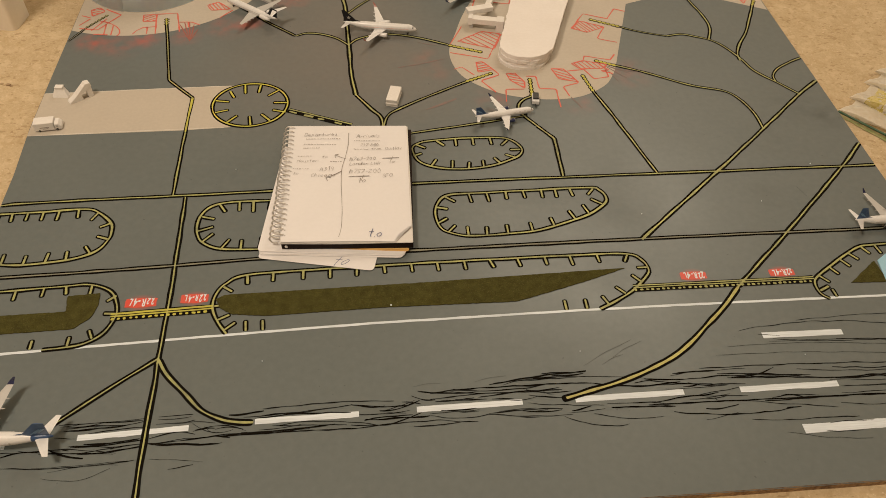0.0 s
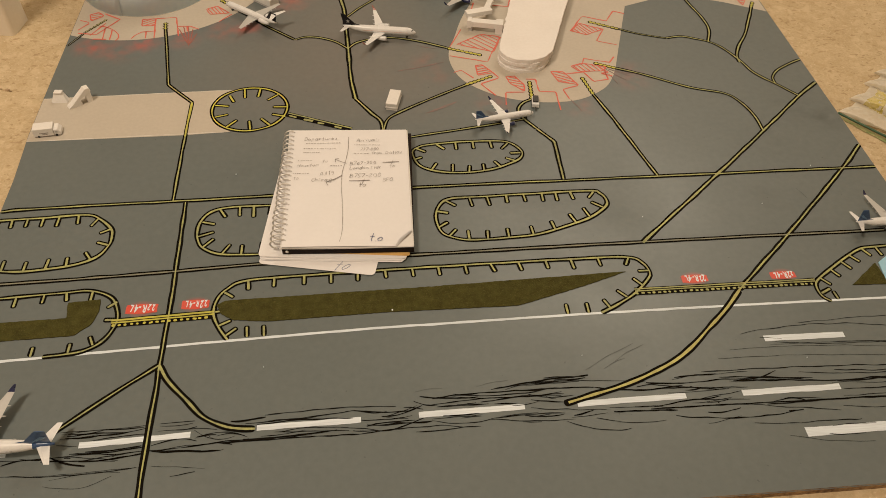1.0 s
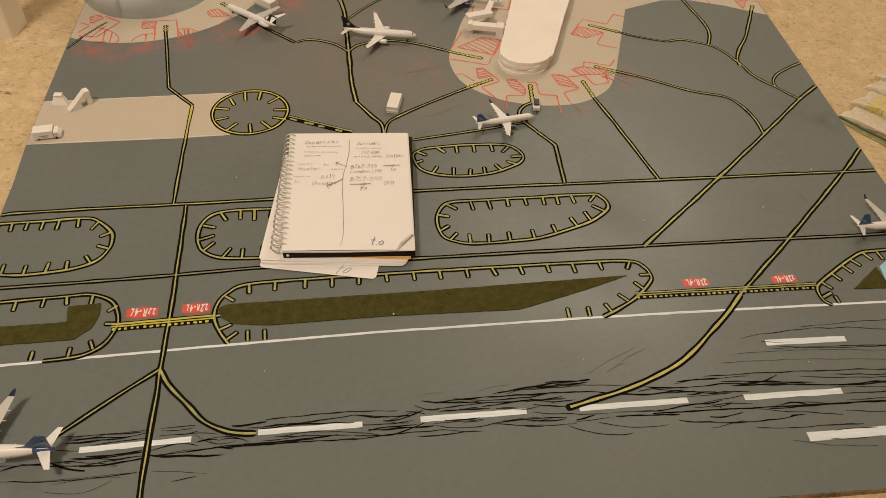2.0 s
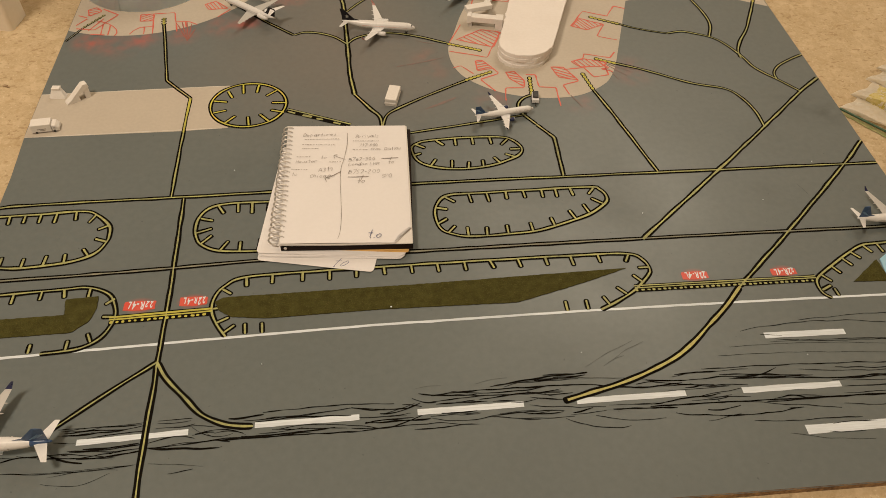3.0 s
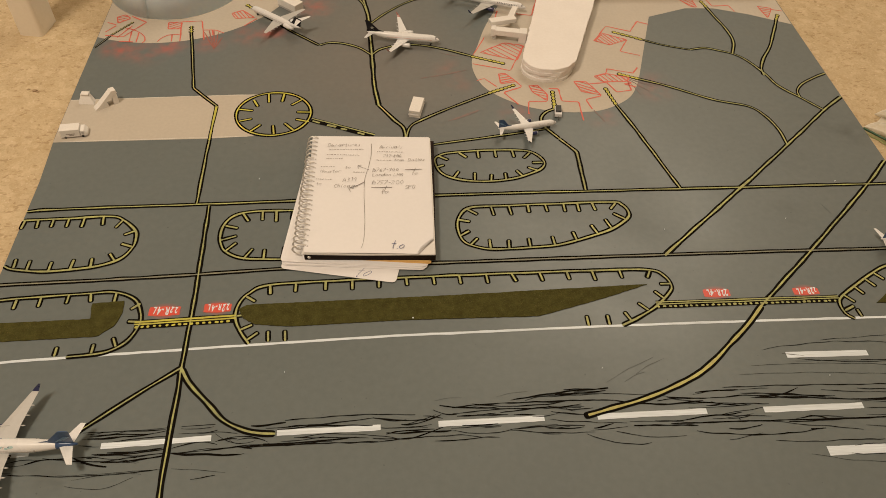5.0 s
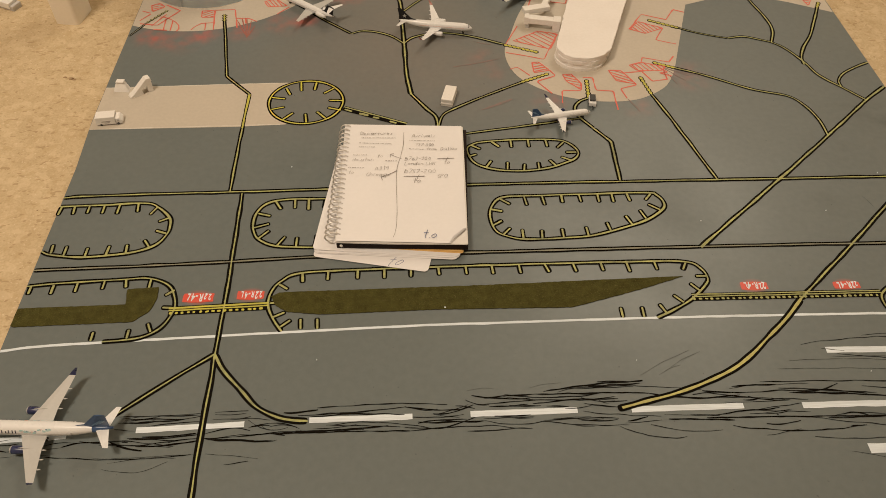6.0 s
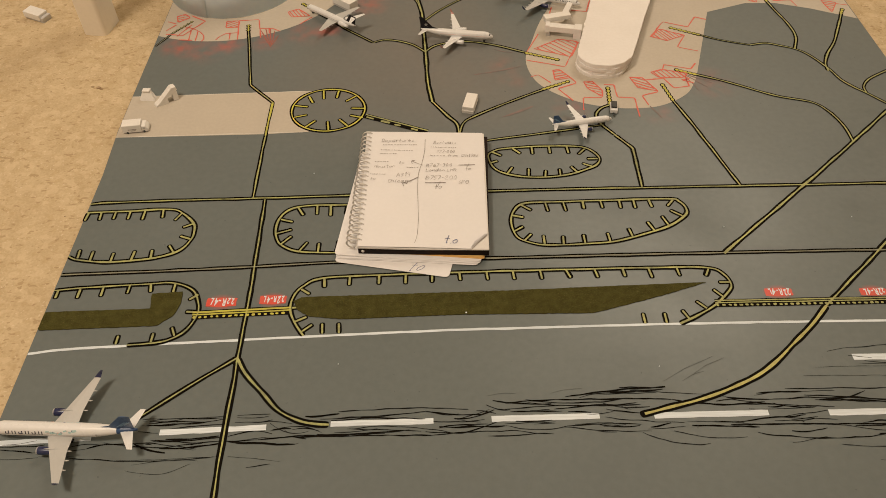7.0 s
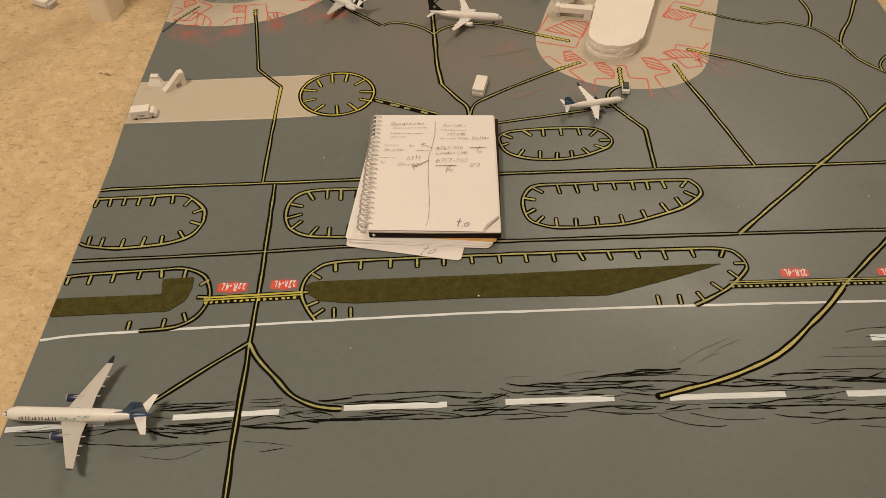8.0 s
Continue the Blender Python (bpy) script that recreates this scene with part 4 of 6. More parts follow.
stand([[(0.319, 0.489), (0.332, 0.488), (0.332, 0.462), (0.354, 0.459), (0.353, 0.421)], [(0.285, 0.436), (0.288, 0.462), (0.312, 0.461)]],
      [(0.293, 0.496), (0.305, 0.497), (0.315, 0.477), (0.313, 0.463), (0.296, 0.482)], -20)
stand([[(0.277, 0.506), (0.284, 0.494), (0.258, 0.482), (0.274, 0.456)], [(0.225, 0.509), (0.235, 0.514), (0.250, 0.495)]],
      [(0.256, 0.523), (0.265, 0.525), (0.277, 0.506), (0.256, 0.501)], 15)
stand([[(0.223, 0.548), (0.273, 0.531), (0.299, 0.590)], [(0.245, 0.612), (0.225, 0.568)]],
      [(0.236, 0.575), (0.272, 0.598), (0.299, 0.591), (0.285, 0.554)], -45, 0.007)
stand([[(0.299, 0.675), (0.322, 0.670), (0.338, 0.723)], [(0.263, 0.650), (0.272, 0.683)]])
stand([[(-0.290, 0.660), (-0.277, 0.654)], [(-0.259, 0.676), (-0.236, 0.660), (-0.261, 0.623), (-0.286, 0.627)],
       [(-0.262, 0.644), (-0.255, 0.643), (-0.246, 0.638), (-0.237, 0.630), (-0.231, 0.622), (-0.229, 0.612), (-0.232, 0.607)], [(-0.264, 0.612), (-0.245, 0.610)],
       [(-0.250, 0.611), (-0.252, 0.638)], [(-0.240, 0.609), (-0.242, 0.633)],
       [(-0.288, 0.635), (-0.276, 0.651)], [(-0.269, 0.621), (-0.254, 0.651)]],
      [(-0.280, 0.674), (-0.269, 0.680), (-0.260, 0.670), (-0.275, 0.658)], -20)
stand([[(-0.187, 0.660), (-0.158, 0.662), (-0.149, 0.614)], [(-0.186, 0.658), (-0.181, 0.610)], [(-0.212, 0.610), (-0.208, 0.619), (-0.200, 0.626), (-0.184, 0.628)],
       [(-0.195, 0.628), (-0.193, 0.610)], [(-0.154, 0.638), (-0.135, 0.638), (-0.123, 0.630)], [(-0.140, 0.638), (-0.138, 0.625)]],
      [(-0.204, 0.658), (-0.187, 0.660), (-0.185, 0.642), (-0.203, 0.642)], 30)
stand([[(-0.097, 0.648), (-0.081, 0.667)], [(-0.080, 0.719), (-0.061, 0.728)]], [(-0.118, 0.682), (-0.103, 0.690), (-0.084, 0.670), (-0.111, 0.668)], -60)
stand([[(0.599, 0.720), (0.605, 0.692), (0.631, 0.694), (0.635, 0.676)]], [(0.556, 0.717), (0.578, 0.717), (0.580, 0.689), (0.571, 0.692)], -50)
stand([[(0.695, 0.681), (0.711, 0.676)]], [(0.676, 0.691), (0.696, 0.684), (0.681, 0.658)], -20)


# grey scuffs of the pen beside the runway
for x0, y0, x1, y1 in ((0.300, 0.036, 0.352, 0.062), (0.318, 0.036, 0.340, 0.046), (0.330, 0.044, 0.362, 0.060), (0.196, 0.026, 0.226, 0.030), (0.140, 0.024, 0.165, 0.026), (0.585, 0.285, 0.588, 0.300), (0.600, 0.262, 0.606, 0.245)):
    bm = bmesh.new()
    LAYER[0] += 1
    ribbon(bm, curve_through([(x0, y0), ((x0 + x1) / 2, (y0 + y1) / 2 + 0.0012), (x1, y1)], 0.003), 0.0006, Z_MARK - 0.0001 + LAYER[0] * 0.0000001, uneven=0.45, wobble=0.0004, taper=True, thick=0.00008)
    part("pen_scuff", bm, M_SCUFF, board, "faint grey pen scuff")

# red marker dragged off the aprons in thin rubbed streaks
for x0, y0, x1, y1, w in ((0.180, 0.425, 0.222, 0.446, 0.0034), (0.150, 0.516, 0.214, 0.534, 0.0030), (0.285, 0.436, 0.283, 0.412, 0.0024), (0.370, 0.442, 0.380, 0.418, 0.0024), (0.430, 0.510, 0.461, 0.490, 0.0022), (0.431, 0.507, 0.454, 0.480, 0.0024), (0.429, 0.504, 0.441, 0.472, 0.0022), (0.446, 0.500, 0.472, 0.493, 0.0020), (0.180, 0.575, 0.205, 0.566, 0.0020)):
    bm = bmesh.new()
    ribbon(bm, curve_through([(x0, y0), ((x0 + x1) / 2 + 0.001, (y0 + y1) / 2 - 0.001), (x1, y1)], 0.003), w * 0.8, Z_MARK - 0.00004, uneven=0.45, wobble=0.0006, taper=True)
    part("red_streak", bm, M_RED_RUB, board)

# a red fan scribbled below the round terminal's apron
bm = bmesh.new()
for ex, ey in ((-0.152, 0.635), (-0.145, 0.637), (-0.138, 0.638), (-0.131, 0.632), (-0.124, 0.620)):
    LAYER[0] += 1
    ribbon(bm, curve_through([(-0.132, 0.590), ((ex - 0.132) / 2 + 0.0005, (ey + 0.590) / 2), (ex, ey)], 0.003), 0.0014, Z_MARK - 0.0001 + LAYER[0] * 0.0000004, uneven=0.4, wobble=0.0004, taper=True)
part("red_fan", bm, M_RED_FAINT, board, "fan of thin red strokes")

# a few pale flecks of dust
bm = bmesh.new()
for x, y, s in ((0.003, 0.061, 0.0009), (-0.045, 0.325, 0.0010), (0.407, 0.228, 0.0010), (0.633, 0.299, 0.0012), (0.515, 0.034, 0.0008), (0.124, 0.118, 0.0016), (0.30, 0.052, 0.0007), (0.55, 0.24, 0.0007)):
    prism(bm, [(x + s * random.uniform(0.4, 0.7) * math.cos(a), y + s * random.uniform(0.4, 0.7) * math.sin(a)) for a in (0, 1.2, 2.5, 3.8, 5.0)], 0.0, 0.0011)
tagged(part("dust", bm, M_WHITE_LINE, board), kind="stuff")


# ---- model aircraft ----
def tube(bm, sections, sides=16, index=0):
    """A closed skin over round sections: (x, y, z, half width, half height)."""
    rings = []
    for x, y, z, w, h in sections:
        rings.append([bm.verts.new((x, y + w * math.cos(2 * math.pi * i / sides), z + h * math.sin(2 * math.pi * i / sides))) for i in range(sides)])
    for a, b in zip(rings, rings[1:]):
        for i in range(sides):
            f = bm.faces.new((a[i], a[(i + 1) % sides], b[(i + 1) % sides], b[i]))
            f.smooth, f.material_index = True, index
    for ring in (rings[0], rings[-1][::-1]):
        bm.faces.new(ring[::-1]).material_index = index
    return bm


def blade(bm, root, tip, thick, tip_thick, index=0):
    """A tapered wing between two chords: each (leading point, trailing point)."""
    def section(lead, trail, t):
        lead, trail = Vector(lead), Vector(trail)
        mid = lead.lerp(trail, 0.35)
        up = Vector((0, 0, 1)) if abs((Vector(tip[0]) - Vector(root[0])).z) < abs((Vector(tip[0]) - Vector(root[0])).y) + 1e-6 else Vector((0, 1, 0))
        return [lead, mid + up * t / 2, trail, mid - up * t / 2]
    a = [bm.verts.new(p) for p in section(*root, thick)]
    b = [bm.verts.new(p) for p in section(*tip, tip_thick)]
    for i in range(4):
        f = bm.faces.new((a[i], a[(i + 1) % 4], b[(i + 1) % 4], b[i]))
        f.material_index = index
    bm.faces.new(a[::-1]), bm.faces.new(b)
    bmesh.ops.recalc_face_normals(bm, faces=bm.faces[:])
    return bm


def aircraft(name, m, label, length, span, radius, fin_mat, engine_mat, winglet_mat, rear=False, title=True, motif=False, emblem=False,
             wing_at=0.375, chord=0.188, tip_at=0.575, wing_mat=None, clear=0.0046, body_mat=None, title_mat=None, fin_height=3.7, fin_tip=0.915, fin_chord=0.078, stripes=False, row_mat=None, title_at=0.125):
    """A die-cast airliner standing on its wheels; its nose is at the origin and points along x."""
    top = thing(name, m, label, "model aircraft", "model aircraft on the board")
    L, r, z = length, radius, radius + clear
    wing_mat = wing_mat or M_WING
    shape = ((0.0, 0.10, -0.28), (0.012, 0.34, -0.22), (0.035, 0.60, -0.14), (0.07, 0.85, -0.05), (0.11, 0.98, 0), (0.16, 1, 0), (0.40, 1, 0), (0.62, 1, 0),
             (0.72, 0.93, 0.06), (0.82, 0.72, 0.24), (0.90, 0.50, 0.42), (0.96, 0.30, 0.55), (1.0, 0.12, 0.62))
    body = part("fuselage", tube(bmesh.new(), [(-L * a, 0, z + r * up, r * s, r * s * 1.04) for a, s, up in shape], 20), body_mat or M_PLANE, top)
    # cockpit glazing
    bm = bmesh.new()
    for side in (-1, 1):
        got = [bm.verts.new(v) for v in ((-L * 0.030, side * r * 0.10, z + r * 0.44), (-L * 0.033, side * r * 0.48, z + r * 0.20), (-L * 0.056, side * r * 0.62, z + r * 0.42), (-L * 0.052, side * r * 0.12, z + r * 0.72))]
        low = [bm.verts.new(v.co - Vector((0, 0, 0.0006))) for v in got]
        bm.faces.new(got)
        for i in range(4):
            bm.faces.new((got[i], got[(i + 1) % 4], low[(i + 1) % 4], low[i]))
    part("windscreen", bm, M_GLASS, body)
    for side in (-1, 1):
        root = ((-L * wing_at, side * r * 0.35, z - r * 0.45), (-L * (wing_at + chord), side * r * 0.35, z - r * 0.5))
        tip = ((-L * tip_at, side * span / 2, z + span * 0.035), (-L * (tip_at + 0.045), side * span / 2, z + span * 0.035))
        knee = tuple(Vector(a).lerp(Vector(b), 0.36) + (Vector((L * 0.012, 0, 0)) if i else Vector()) for i, (a, b) in enumerate(zip(root, tip)))
        bm = blade(bmesh.new(), root, knee, r * 0.34, r * 0.22)
        blade(bm, knee, tip, r * 0.22, r * 0.10)
        wing = part("wing", bm, wing_mat, top)
        if winglet_mat:
            bend = (Vector(tip[0]) + Vector((-L * 0.016, side * span * 0.024, span * 0.020)), Vector(tip[1]) + Vector((-L * 0.004, side * span * 0.022, span * 0.020)))
            end = (Vector(tip[0]) + Vector((-L * 0.052, side * span * 0.034, span * 0.070)), Vector(tip[1]) + Vector((-L * 0.022, side * span * 0.034, span * 0.070)))
            bm = blade(bmesh.new(), tip, bend, r * 0.10, r * 0.08)
            part("winglet", blade(bm, bend, end, r * 0.08, r * 0.05), winglet_mat, wing)
        for f in (0.36, 0.55, 0.74):
            p = Vector(root[1]).lerp(Vector(tip[1]), f)
            part("flap_fairing", tube(bmesh.new(), [(p.x + L * 0.03, p.y, p.z - r * 0.1, r * 0.05, r * 0.05), (p.x, p.y, p.z - r * 0.12, r * 0.11, r * 0.12), (p.x - L * 0.018, p.y, p.z - r * 0.05, r * 0.03, r * 0.03)], 8), wing_mat, wing)
        if rear:
            ex, ey, ez, er, el = -L * 0.735, side * r * 1.60, z + r * 0.38, r * 0.66, L * 0.175
        else:
            p = Vector(root[0]).lerp(Vector(tip[0]), 0.34)
            ex, ey, ez, er, el = p.x + L * 0.085, p.y, p.z - r * 0.52, r * 0.60, L * 0.125
        engine = part("engine", tube(bmesh.new(), [(ex, ey, ez, er * 0.80, er * 0.80), (ex - el * 0.06, ey, ez, er * 0.95, er * 0.95), (ex - el * 0.35, ey, ez, er, er), (ex - el * 0.75, ey, ez, er * 0.80, er * 0.80), (ex - el, ey, ez, er * 0.5, er * 0.5)], 16), engine_mat, top)
        if not rear:
            part("inlet_lip", tube(bmesh.new(), [(ex - el * 0.02, ey, ez, er * 0.88, er * 0.88), (ex - el * 0.09, ey, ez, er * 0.99, er * 0.99)], 16), M_WING, engine, "pale inlet lip")
        part("intake_ring", tube(bmesh.new(), [(ex + 0.0003, ey, ez, er * 0.60, er * 0.60), (ex + 0.00032, ey, ez, er * 0.2, er * 0.2)], 16), M_WING if not rear else M_DARK, engine)
        part("pylon", blade(bmesh.new(), ((ex - el * 0.25, ey, ez + er * 0.7), (ex - el * 0.95, ey, ez + er * 0.4)), ((ex - el * 0.5, ey - side * (r * 0.7 if rear else 0), ez + er * (0.6 if rear else 1.15)), (ex - el * 1.15, ey - side * (r * 0.7 if rear else 0), ez + er * (0.6 if rear else 1.15))), r * 0.14, r * 0.14), wing_mat, engine)
        sz = z + (r * 3.3 if rear else r * 0.55)
        sx = 0.93 if rear else 0.885
        part("tailplane", blade(bmesh.new(), ((-L * sx, side * r * 0.12, sz), (-L * (sx + 0.09), side * r * 0.12, sz)),
                                ((-L * (sx + 0.095), side * span * 0.19, sz + span * 0.012), (-L * (sx + 0.13), side * span * 0.19, sz + span * 0.012)), r * 0.22, r * 0.08), M_PLANE, top)
        for i in range(6):
            if title:
                x, w, h = -L * (title_at + 0.044 * i), L * 0.0058, r * 0.25
                a = math.radians(24)
                at = Matrix.Translation((x, side * r * 1.0 * math.cos(a), z + r * 1.04 * math.sin(a))) @ Matrix.Rotation(side * a, 4, "X")
                q = box(bmesh.new(), -L * 0.011, -L * 0.011 + w, -0.00012, 0.00012, -h, h)
                box(q, L * 0.009, L * 0.009 + w, -0.00012, 0.00012, -h, h * (1 if i % 2 else 0.4))
                if i % 2 == 0:
                    box(q, -L * 0.011, L * 0.011, -0.00011, 0.00011, -h, -h * 0.6)
                q.transform(at)
                part("title_bar", q, title_mat or M_LETTER, body)
        q = box(bmesh.new(), -L * 0.72, -L * 0.10, -0.00010, 0.00010, -r * 0.045, r * 0.045)
        q.transform(Matrix.Translation((0, side * r * 0.985, z + r * 0.16)) @ Matrix.Rotation(side * 0.16, 4, "X"))
        part("window_row", q, row_mat or M_CARD_GREY, body)
        if motif:
            for n in range(16):  # a loose scatter of small blots
                x, up = title_at + 0.26 + n * 0.0125 + random.uniform(-0.006, 0.006), random.uniform(0.35, 0.78)
                paint = (M_MURAL, M_CORAL, M_MURAL, M_TAIL, M_MURAL)[n % 5]
                wide = random.uniform(0.008, 0.015) * (0.6 if paint is M_TAIL else 1)
                q = bmesh.new()
                bmesh.ops.create_circle(q, cap_ends=True, segments=9, radius=L * wide, matrix=Matrix.Rotation(math.pi / 2, 4, "X"))
                for v in q.verts:
                    v.co.x *= random.uniform(0.5, 1.4)
                    v.co.z *= random.uniform(0.35, 0.8)
                bmesh.ops.solidify(q, geom=q.faces[:], thickness=0.0001)
                a = math.asin(up)
                q.transform(Matrix.Translation((-L * x, side * r * 1.004 * math.cos(a), z + r * 1.044 * math.sin(a))) @ Matrix.Rotation(side * a, 4, "X"))
                part("motif", q, paint, body, "small painted motif")
    height = r * fin_height
    bm = blade(bmesh.new(), ((-L * 0.80, 0, z + r * 0.75), (-L * 0.985, 0, z + r * 0.65)), ((-L * (fin_tip if not rear else 0.90), 0, z + r * 0.8 + height * (0.95 if not rear else 0.78)), (-L * (fin_tip + fin_chord if not rear else 1.02), 0, z + r * 0.8 + height * (0.95 if not rear else 0.78))), r * 0.30, r * 0.14)
    blade(bm, ((-L * 0.74, 0, z + r * 0.9), (-L * 0.83, 0, z + r * 0.9)), ((-L * 0.845, 0, z + r * 1.5), (-L * 0.86, 0, z + r * 1.5)), r * 0.12, r * 0.08)
    fin = part("fin", bm, fin_mat, top)
    if motif:
        part("tail_cone", tube(bmesh.new(), [(-L * a, 0, z + r * up, r * s, r * s * 1.04) for a, s, up in ((0.872, 0.605, 0.355), (0.90, 0.53, 0.42), (0.96, 0.33, 0.55), (1.003, 0.14, 0.62))], 18), fin_mat, body, "blue tail cone")
        for side in (-1, 1):
            part("door", box(bmesh.new(), -L * 0.745, -L * 0.735, side * r * 0.90 - 0.0002, side * r * 0.90 + 0.0002, z - r * 0.05, z + r * 0.42), M_CARD_GREY, body)
    for i in range(3 if stripes else 0):  # pale lines swept up the fin
        for side in (-1, 1):
            q = box(bmesh.new(), -r * 0.085, r * 0.085, -0.00006, 0.00006, -r * (1.05 - 0.2 * i), r * (1.05 - 0.2 * i))
            q.transform(Matrix.Translation((-L * (0.915 + 0.021 * i), side * (r * 0.135 - i * r * 0.022), z + r * (2.0 + 0.12 * i))) @ Matrix.Rotation(radians(-48), 4, "Y"))
            part("tail_stripe", q, M_STRIPE, fin, "pale blue stripe")
    if emblem:
        for side in (-1, 1):
            q = bmesh.new()
            rim = [q.verts.new((-L * 0.925 + r * size * math.sin(k * math.pi / 5), side * r * 0.19, z + r * 2.0 + r * size * math.cos(k * math.pi / 5))) for k, size in enumerate((0.62, 0.26) * 5)]
            q.faces.new(rim)
            bmesh.ops.solidify(q, geom=q.faces[:], thickness=0.0001)
            part("emblem", q, M_WING, fin, "pale star emblem")
    # gear
    for x, y in ((-L * 0.12, 0), (-L * 0.55, r * 0.9), (-L * 0.55, -r * 0.9)):
        gear = part("landing_gear", tube(bmesh.new(), [(x - 0.0004, y, clear * 0.9, 0.0003, 0.0001), (x + 0.0004, y, clear * 0.9, 0.0003, 0.0001)], 6), M_WIRE, top)
        bm = box(bmesh.new(), x - 0.0004, x + 0.0004, y - 0.0004, y + 0.0004, 0.0012, z - r * 0.4)
        part("strut", bm, M_WIRE, gear)
        for w in (-1, 1):
            q = bmesh.new()
            bmesh.ops.create_cone(q, cap_ends=True, segments=12, radius1=0.0014, radius2=0.0014, depth=0.0009, matrix=Matrix.Translation((x, y + w * 0.0010, 0.0014)) @ Matrix.Rotation(math.pi / 2, 4, "X"))
            part("wheel", q, M_TYRE, gear)
    return top


TOP = 0.0008  # the paint's upper side
aircraft("model_airliner", pose(-0.2915, -0.0038, TOP, 0, 0, 176.8), "white die-cast airliner with navy engines and blue tail", 0.131, 0.100, 0.0061,
         M_TAIL, M_NAVY, M_NAVY, motif=True, stripes=True, fin_tip=0.93, fin_chord=0.066, fin_height=3.4, wing_at=0.395, tip_at=0.585, chord=0.179, title_at=0.157)
aircraft("model_airliner", pose(0.1795, 0.592, TOP, 0, 0, -9.5), "white die-cast airliner with black emblem tail fin", 0.102, 0.088, 0.0053,
         M_STAR, M_PLANE, M_TIP, title=False, emblem=True, wing_at=0.40, chord=0.17, tip_at=0.60, wing_mat=M_PLANE, fin_height=3.4, fin_tip=0.975, fin_chord=0.046, row_mat=M_CORAL)
aircraft("model_regional_jet", pose(0.3145, 0.4085, TOP, 0, 0, 10.5), "small white die-cast jet with blue tail beside a tug", 0.0765, 0.067, 0.0040,
         M_TAIL, M_NAVY, M_NAVY, wing_at=0.40, chord=0.17, tip_at=0.575, wing_mat=M_PLANE, clear=0.004, title_mat=M_CARD_GREY, fin_height=3.1, stripes=True)
aircraft("model_rear_engine_jet", pose(-0.089, 0.684, TOP, 0, 0, 140.5), "white die-cast jet with rear engines and black T-tail fin", 0.098, 0.080, 0.0045,
         M_STAR, M_PLANE, None, rear=True, title=False, wing_at=0.47, tip_at=0.66, clear=0.004)
aircraft("model_airliner", pose(0.313, 0.676, TOP, 0, 0, -20), "white die-cast airliner with navy engines at the jet bridge", 0.118, 0.098, 0.0050,
         M_TAIL, M_NAVY, M_NAVY)
aircraft("model_airliner", pose(0.7175, 0.1965, TOP, 0, 0, 2), "white die-cast airliner with blue tail near the board edge", 0.083, 0.078, 0.0047,
         M_TAIL, M_NAVY, M_NAVY, tip_at=0.60, stripes=True)


# ---- paper vehicles and stairs ----
def van(name, m, label, length, width, height, cab):
    top = thing(name, m, label, "model truck", "paper vehicles")
    part("body", box(bmesh.new(), -length / 2, length / 2 - cab, -width / 2, width / 2, 0.0012, height, 0.0005), M_CARD, top)
    shape = [(-0.5, 0.0012), (0.5, 0.0012), (0.5, height * 0.40), (0.12, height * 0.74), (-0.5, height * 0.76)]
    q = prism(bmesh.new(), [(length / 2 - cab / 2 + 0.0004 + x * cab, z) for x, z in shape], -width / 2 + 0.0006, width / 2 - 0.0006, soft=0.0004)
    q.transform(Matrix.Rotation(math.pi / 2, 4, "X"))
    part("cab", q, M_CARD, top)
    part("cab_window", box(bmesh.new(), length / 2 - cab * 0.72, length / 2 - cab * 0.40, -width / 2 + 0.0002, -width / 2 + 0.0010, height * 0.42, height * 0.62), M_CARD_GREY, top)
    part("side_print", box(bmesh.new(), -length * 0.28, length * 0.06, -width / 2 - 0.0002, -width / 2 + 0.0005, height * 0.46, height * 0.54), M_PEN, top)
    part("side_print", box(bmesh.new(), -length * 0.18, length * 0.02, -width / 2 - 0.0002, -width / 2 + 0.0005, height * 0.32, height * 0.38), M_PEN, top)
    part("sill_line", box(bmesh.new(), -length * 0.48, length * 0.46, -width / 2 - 0.0001, -width / 2 + 0.0009, 0.0013, 0.0019), M_PEN, top)
    for x in (-length * 0.32, length * 0.34):
        for y in (-width / 2 + 0.0004, width / 2 - 0.0004):
            q = bmesh.new()
            bmesh.ops.create_cone(q, cap_ends=True, segments=12, radius1=0.0015, radius2=0.0015, depth=0.001, matrix=Matrix.Translation((x, y, 0.0015)) @ Matrix.Rotation(math.pi / 2, 4, "X"))
            part("wheel", q, M_TYRE, top)
    return top


van("paper_truck", pose(-0.2725, 0.4115, 0.0002, 0, 0, 7), "white folded-paper truck with a short cab on the tan strip", 0.030, 0.0135, 0.0118, 0.0075)

box_truck = thing("card_box_truck", pose(0.1415, 0.447, 0.0002, 0, 0, 76), "plain white card box truck on the grey apron", "model truck", "paper vehicles")
for i, (off, z0, z1) in enumerate(((0.0002, 0.0, 0.0023), (-0.0003, 0.0025, 0.0048), (0.0003, 0.0050, 0.0073), (0.0, 0.0075, 0.0102))):
    part("card_layer", box(bmesh.new(), -0.0150 + off, 0.0150 + off * 0.7, -0.0072 - off * 0.6, 0.0072 - off, z0, z1, 0.0004), M_CARD, box_truck)

gate_truck = thing("card_box_truck", pose(-0.034, 0.696, 0.0002, 0, 0, -42), "plain white card box truck behind the rear-engined jet", "model truck", "paper vehicles")
part("body", box(bmesh.new(), -0.0185, 0.0185, -0.0085, 0.0085, 0.0032, 0.0135, 0.0005), M_CARD, gate_truck)
part("chassis", box(bmesh.new(), -0.018, 0.018, -0.0080, 0.0080, 0.0, 0.0030, 0.0004), M_CARD_GREY, gate_truck)

